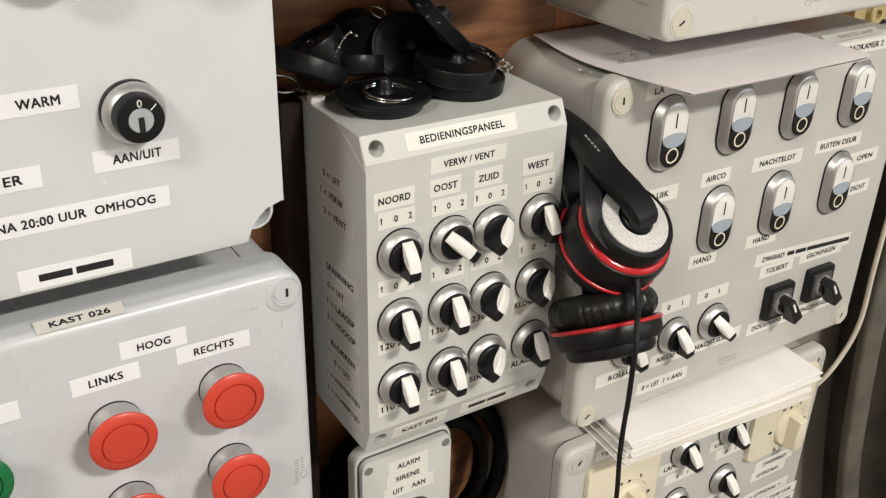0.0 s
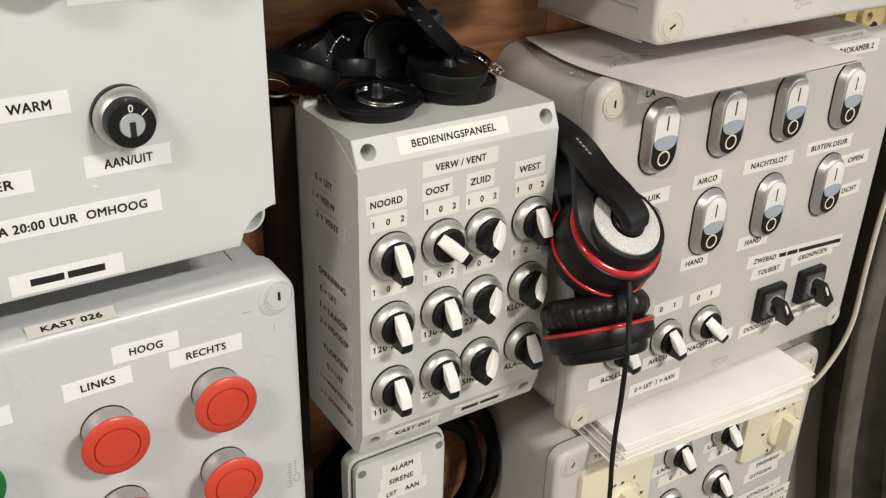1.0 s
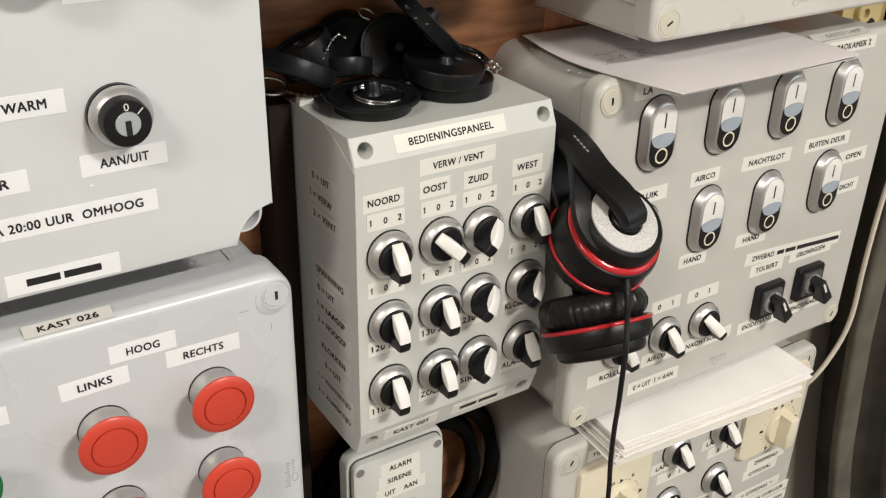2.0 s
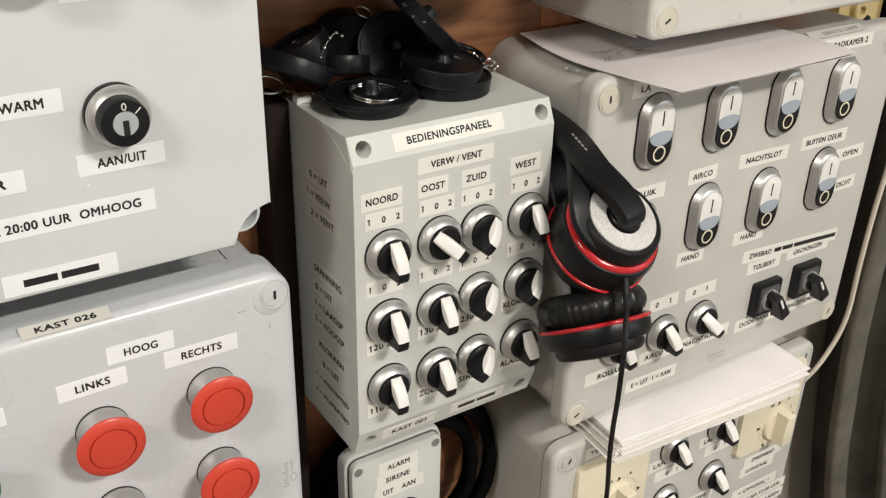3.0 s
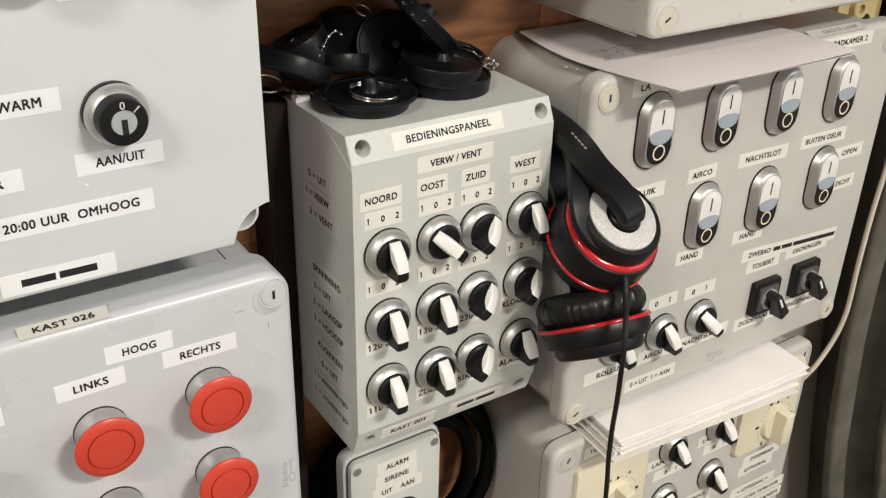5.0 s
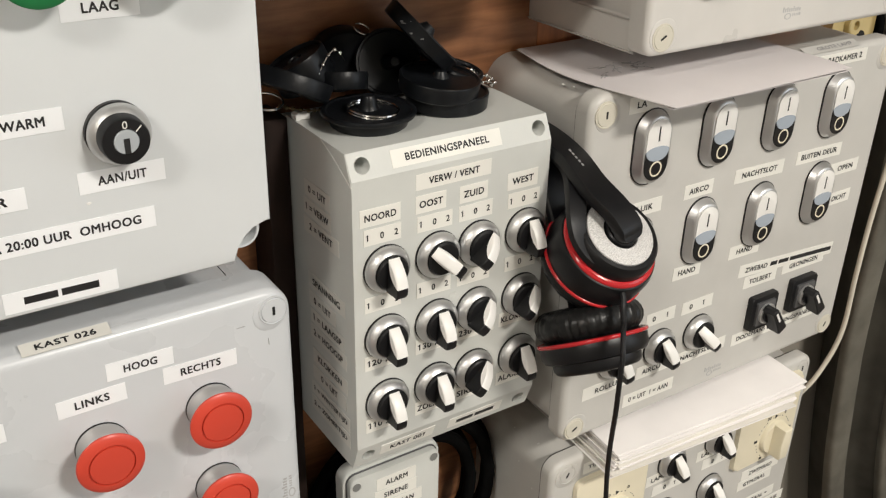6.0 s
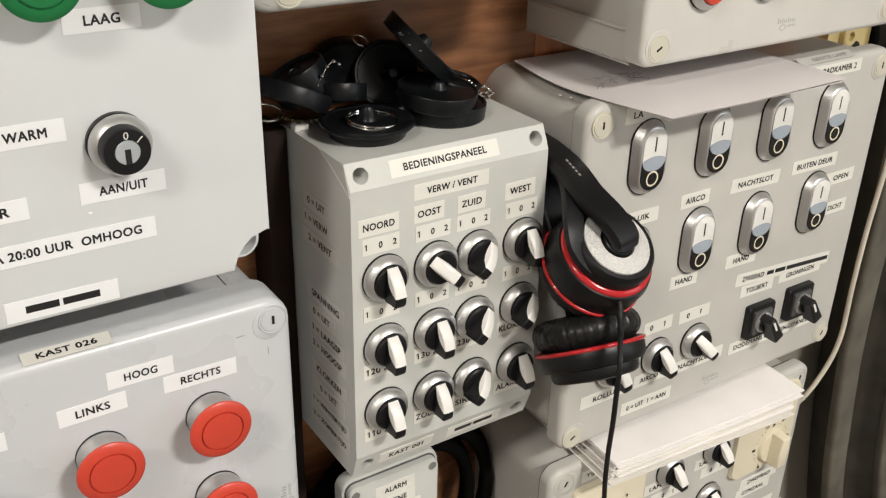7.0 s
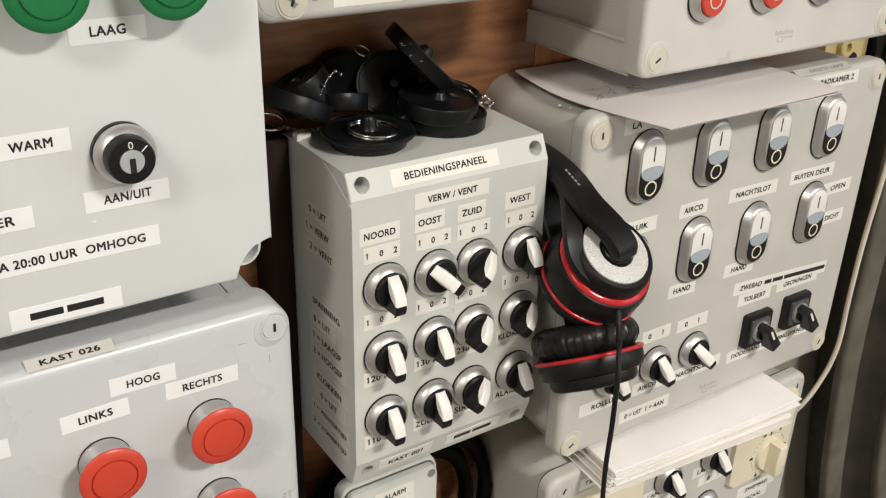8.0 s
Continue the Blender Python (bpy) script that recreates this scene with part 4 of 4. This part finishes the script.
AX1 = Vector((0.01, -0.6, 0.80)).normalized()
cup(headphones, facing(Vector((83.8, -148, 287.6)) - AX1 * 31.8, AX1) @ Matrix.Scale(1.03, 4), 0.3, 1.13, 0.8)
N2 = Vector((-0.09, -0.55, -0.855)).normalized()
cup(headphones, facing((78.0, -140, 212.5), N2) @ Matrix.Scale(1.05, 4), 0.8, 0.7, 1.15, False)
tip = Vector((83, -148, 287)) + AX1 * 5
arm = part("arm", strap([tip + Vector((3.0, -2.6, -6.4)), tip + Vector((2.8, -2.2, -5.2)), tip + Vector((2.4, -1.6, -3.0)), tip + Vector((1.6, -0.4, 1.5)), (81.5, -143.5, 301), (76.5, -128.5, 311), (78.2, -107, 320), (78.4, -80, 326), (78.2, -50, 327), (78, -25, 322)], (13, 17, 19.5, 20, 20, 20.5, 20.5, 20, 20, 18), 8.5, AX1), SATIN, headphones)
part("yoke", strap([(78.5, -94, 317), (75, -111, 313), (67, -125, 306), (60, -135, 297), (57, -142, 287), (59, -149, 278), (64, -154, 272)], (12, 13, 13, 12, 10, 7, 4), 5.5, AX1), SATIN, headphones)
for k in range(5):
    y = -108.5 - 3.0 * k
    part("writing", strap([(73.5, y, 325.9 + (y + 112) * 0.39), (73.5, y - 1.6, 325.9 + (y + 110.4) * 0.39)], (1.3, 1.3), 0.5, AX1), PRINT, arm)
part("arm", strap([(78, -25, 330), (77, -60, 322), (77, -92, 300), (77, -112, 265), (78, -125, 232), (78, -135, 190)], (20, 22, 22, 20, 16, 12), 6, (0, -0.9, 0.3)), SATIN, headphones)
part("jack", pipe([(77, -159, 259), (75.5, -164, 254), (73.5, -167, 249), (69.5, -173, 243)], 1.9), BLACK, headphones)
part("cord", pipe([(70, -172.5, 243.5), (65, -178, 239), (59.5, -185, 228), (58, -186.5, 209), (60, -184.5, 189), (68, -176, 160), (74, -170.5, 130), (79, -167.5, 100), (81.5, -166, 60), (82, -166, 20), (83, -160, -120), (90, -150, -300), (110, -120, -420)], 1.6), BLACK, headphones)


# ---- bath plugs ----
def bath_plug(centre, axis, r, ring=None, post=14.0, straight=False, thick=1.0):
    """A rubber plug: tapered body, flange, and a lug in its middle; ring: the tilt of its split ring."""
    m = facing(centre, axis) @ Matrix.Diagonal((1, thick, 1, 1))
    p = thing("bath_plug", *centre, "round black rubber bath plug in a pile", "bath plug", "pile of bath plugs")
    k = r / 26.0
    if straight:
        part("body", lathe([(0, 0), (24.4 * k, 0), (25.2 * k, 0.8), (26 * k, 9.2), (25.5 * k, 10.0), (24.5 * k, 10.0), (23.6 * k, 8.9), (9 * k, 8.7), (6 * k, 9.4), (4.6 * k, post - 2), (3.4 * k, post), (0, post + 0.3)], 64, None, m), RUBBER, p)
        return p
    part("body", lathe([(0, 0), (20.0 * k, 0), (21.0 * k, 0.8), (22.5 * k, 5.4), (25.4 * k, 6.4), (26 * k, 7.4), (25.9 * k, 8.6), (25.2 * k, 9.4), (23.5 * k, 9.4), (22.6 * k, 8.6), (9 * k, 8.4), (6 * k, 9.4), (4.6 * k, 12), (4.4 * k, post - 2), (3.2 * k, post), (0, post + 0.4)], 56, None, m), RUBBER, p)
    if ring is not None:
        at = m @ Matrix.Translation((1.0, -8.6, -3.5)) @ pose(0, 0, 0, *ring)
        for dy in (0, 1.5):
            part("split_ring", torus(14.2, 0.75, at @ Matrix.Translation((0, -dy, 0)), 48, 8), STEEL, p)
    return p


BEAD_ME = {}


def bead_chain(points, mat, r=1.25, gap=3.1):
    c = thing("bead_chain", *points[0], "thin bead chain of a bath plug", "chain")
    if mat.name not in BEAD_ME:
        bm = bmesh.new()
        bmesh.ops.create_icosphere(bm, subdivisions=2, radius=1.0)
        BEAD_ME[mat.name] = mesh_from("bead", bm, mat, local=True)
    pts = [Vector(p) for p in points]
    for a, b in zip(pts, pts[1:]):
        n = max(int((b - a).length / gap), 1)
        for k in range(n):
            put("bead", BEAD_ME[mat.name], c, Matrix.Translation(a.lerp(b, k / n)) @ Matrix.Diagonal((r, r, r, 1)))
    part("wire", pipe(points, 0.35, 6), mat, c)


bath_plug((-33, -59, 346.4), (0.0, 0.0, 1.0), 27.0, (3, 0, 4), 17.0)
bath_plug((23, -53, 346.4), (0.02, 0.0, 1.0), 25.0, None, 13.5, True)
bath_plug((15, -56, 357.0), (0.06, -0.10, 0.98), 24.0, None, 13.0, True)
bath_plug((3.8, -12.3, 364.5), (-0.22, -0.92, 0.30), 20.5, None, 24.0)
leaning = bath_plug((11.0, -36, 382.0), (0.68, -0.22, 0.69), 26.0, None, 14.0, True, 0.95)
rim = facing((11.0, -36, 382.0), (0.68, -0.22, 0.69))
to_eye = rim.inverted().to_3x3() @ Vector((-0.48, -0.80, 0.36))
turn0 = math.atan2(to_eye.z, to_eye.x)
rng = random.Random(8)
for k in range(6):
    q, h = turn0 + rng.uniform(-0.5, 0.5), rng.uniform(1.5, 8.0)
    spot = rim @ Vector((25.6 * math.cos(q), -h, 25.6 * math.sin(q)))
    part("scuff", lathe([(0.8, -0.3), (0.6, 0.2), (0, 0.28)], 8, None, facing(spot, rim.to_3x3() @ Vector((math.cos(q), 0, math.sin(q)))) @ Matrix.Diagonal((rng.uniform(0.8, 2.4), 1, rng.uniform(0.3, 0.7), 1))), SCUFF, leaning)
bath_plug((35, -14, 362), (0.60, -0.10, 0.78), 23.0, None, 10.5, True)
bath_plug((-69, -32, 363.0), (0.42, 0.16, 0.88), 23.5, None, 13.0, True)
bath_plug((-51, -21, 363), (-0.42, 0.16, 0.88), 18.0, None, 9.2, True, 1.7)
bath_plug((-22, -9, 367), (0.10, 0.96, 0.20), 20.5, None, 9.2, True)
bath_plug((-36, -30, 358.5), (0.12, 0.28, 0.95), 17.0, None, 9.2, True)
band = thing("rubber_loop", 37, -46, 363, "black rubber loop on the pile of plugs", "loop")
part("loop", torus(13.0, 1.7, Matrix.Translation((37.3, -46, 364.6)) @ pose(0, 0, 0, -80, 12, 0), 40, 8), RUBBER, band)
eye_ring = thing("split_ring", -10, -10, 387, "steel split ring of a bath plug", "ring")
part("ring", torus(4.8, 0.55, Matrix.Translation((-10, -10, 386.5)) @ pose(0, 0, 0, -62, 10, 0), 40, 8), STEEL, eye_ring)
post_ring = thing("split_ring", 10, -34, 366, "small steel ring on the lug of a bath plug", "ring")
part("ring", torus(4.6, 0.6, Matrix.Translation((3.0, -35, 362.5)) @ pose(0, 0, 0, 10, 0, 40), 32, 8), STEEL, post_ring)
bead_chain([(45, -46, 363), (50, -45, 359), (54, -43.5, 355.7), (58.5, -43, 357), (63, -42.5, 354.3), (66.3, -42, 351), (67, -38, 347.9), (66.8, -33, 347.8)], STEEL, 1.3)
bead_chain([(47, -40, 360), (53, -42, 353), (57.5, -41, 352.2), (62, -41, 352.2), (65.5, -40, 349.5), (65.6, -35, 347.9)], STEEL, 1.3)
bead_chain([(-52, -36, 372), (-49.5, -37, 377), (-46, -37, 382), (-42, -37, 384.5), (-38, -36, 382), (-35, -35, 377)], STEEL, 1.25)
BRASS = material("tarnished_brass", (0.16, 0.12, 0.06), 0.4, metal=0.8)
bead_chain([(-72, -27, 354), (-66, -31, 352.5), (-58, -34, 351), (-48, -36, 350.5)], BRASS, 1.3)
loose_ring = thing("split_ring", -73, -26, 353, "steel split ring of a bath plug", "ring")
part("ring", torus(9.3, 0.8, Matrix.Translation((-79, -24, 357)) @ pose(0, 0, 0, -76, 0, 10), 40, 8), STEEL, loose_ring)

# ---- dark post, cables, curtain, bracket ----
tagged(part("post", block(-81, -66.8, -24, WALL, -300, 345.5, 1.0, 2), WOOD_DARK, None, "very dark wooden post on the panel wall"), "", "post", "", "structure")
coil = thing("cable_coil", 20, -20, 60, "coil of thick black cable behind the small box", "cable")
CABLE_B = material("black_cable_sheath", (0.003, 0.003, 0.003), 0.75, vary=0.3, spec=0.06)
for R, dy, dx in ((79, 0, 0), (72, -9, 2), (64, 2, -3), (57, -6, 1)):
    ring = [(17 + dx + R * math.cos(radians(q)), -16 + dy + 3 * math.sin(radians(3 * q)), 22 + 0.98 * R * math.sin(radians(q))) for q in range(0, 361, 20)]
    part("loop", pipe(ring, 5.0, 12, 3), CABLE_B, coil)
flex = thing("white_cable", 480, -60, 0, "off-white round cable hanging beside the boxes", "cable")
part("sheath", pipe([(505, -60, 330), (497, -60, 230), (490, -60, 160), (488.5, -60, 100), (489, -60, 45), (477, -58, 8), (455, -52, -25), (420, -30, -70), (400, -15, -120)], 2.4, 12), CABLE_W, flex)
lead = thing("black_cable", 505, -15, 330, "short black cable behind the boxes", "cable")
part("sheath", pipe([(478, 0, 352), (490, -12, 347), (500, -15, 340), (505, -15, 325), (505, -13, 300), (505, -10, 250)], 4.5, 12), CABLE_B, lead)
YELLOW = material("yellowed_plastic", (0.56, 0.45, 0.22), 0.45, vary=0.12)
bracket = thing("cable_clip", 450, WALL, 330, "yellowed plastic cable clip on the wall", "clip")
part("base", block(424, 482, WALL, -22, 318, 352, 3, 3), YELLOW, bracket)
part("lug", lathe([(9, 20), (9, 27), (8, 28), (4, 28), (4, 24), (0, 24)], 32, None, Matrix.Translation((452, 0, 338))), YELLOW, bracket)
part("plug_hole", lathe([(7, 20), (7, 22.4), (0, 22.5)], 28, None, Matrix.Translation((468, 0, 324))), DARK, bracket)


def hanging_cloth(plan, z0, z1, thick, rounds=3):
    """Cloth along a plan, hanging in pleats that swing outwards below."""
    for k in range(rounds):
        fine = plan[:1]
        for (ax, ay), (bx, by) in zip(plan, plan[1:]):
            fine += [(ax * 0.75 + bx * 0.25, ay * 0.75 + by * 0.25), (ax * 0.25 + bx * 0.75, ay * 0.25 + by * 0.75)]
        plan = fine + plan[-1:]
    bm = bmesh.new()
    rows = 70
    grid = []
    for x, y in plan:
        line = []
        for j in range(rows + 1):
            z = z0 + (z1 - z0) * j / rows
            lean = 3.6e-4 * min(max(120 - z, 0), 420) ** 2
            free = min(max(-y / 30, 0), 1)
            line.append(bm.verts.new((x + lean + free * (2.5 * noise.noise(Vector((x * 0.012, 3, z * 0.006))) + 0.7 * noise.noise(Vector((x * 0.05, 9, z * 0.03)))), y + 2.0 * free * noise.noise(Vector((x * 0.012, 7, z * 0.008))), z)))
        grid.append(line)
    for a, b in zip(grid, grid[1:]):
        for j in range(rows):
            bm.faces.new((a[j], b[j], b[j + 1], a[j + 1]))
    bmesh.ops.solidify(bm, geom=bm.faces[:], thickness=thick)
    return bm


drape = thing("curtain", 700, -60, -990, "dark grey curtain, hanging, its fold edges painted paler as lit", "curtain")
pleats = [(556, 3), (536, -30), (531, -40)]
for k in range(5):
    pleats += [(x + 100 * k, y) for x, y in ((534, -42), (556, -42), (562, -36), (568, -8), (618, -8), (628, -36))]
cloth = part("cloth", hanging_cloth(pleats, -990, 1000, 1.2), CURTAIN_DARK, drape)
# strips along the folds, paler to paint the light they catch
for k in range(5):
    part("lit_fold_edge", hanging_cloth([(x + 100 * k, y) for x, y in ((529.5, -36), (527.5, -44), (531, -48), (546, -48.5), (556, -47), (559, -44))], -990, 1000, 1.2, 2), CURTAIN_LIT, cloth, "olive grey edge of a fold, painted paler as lit")
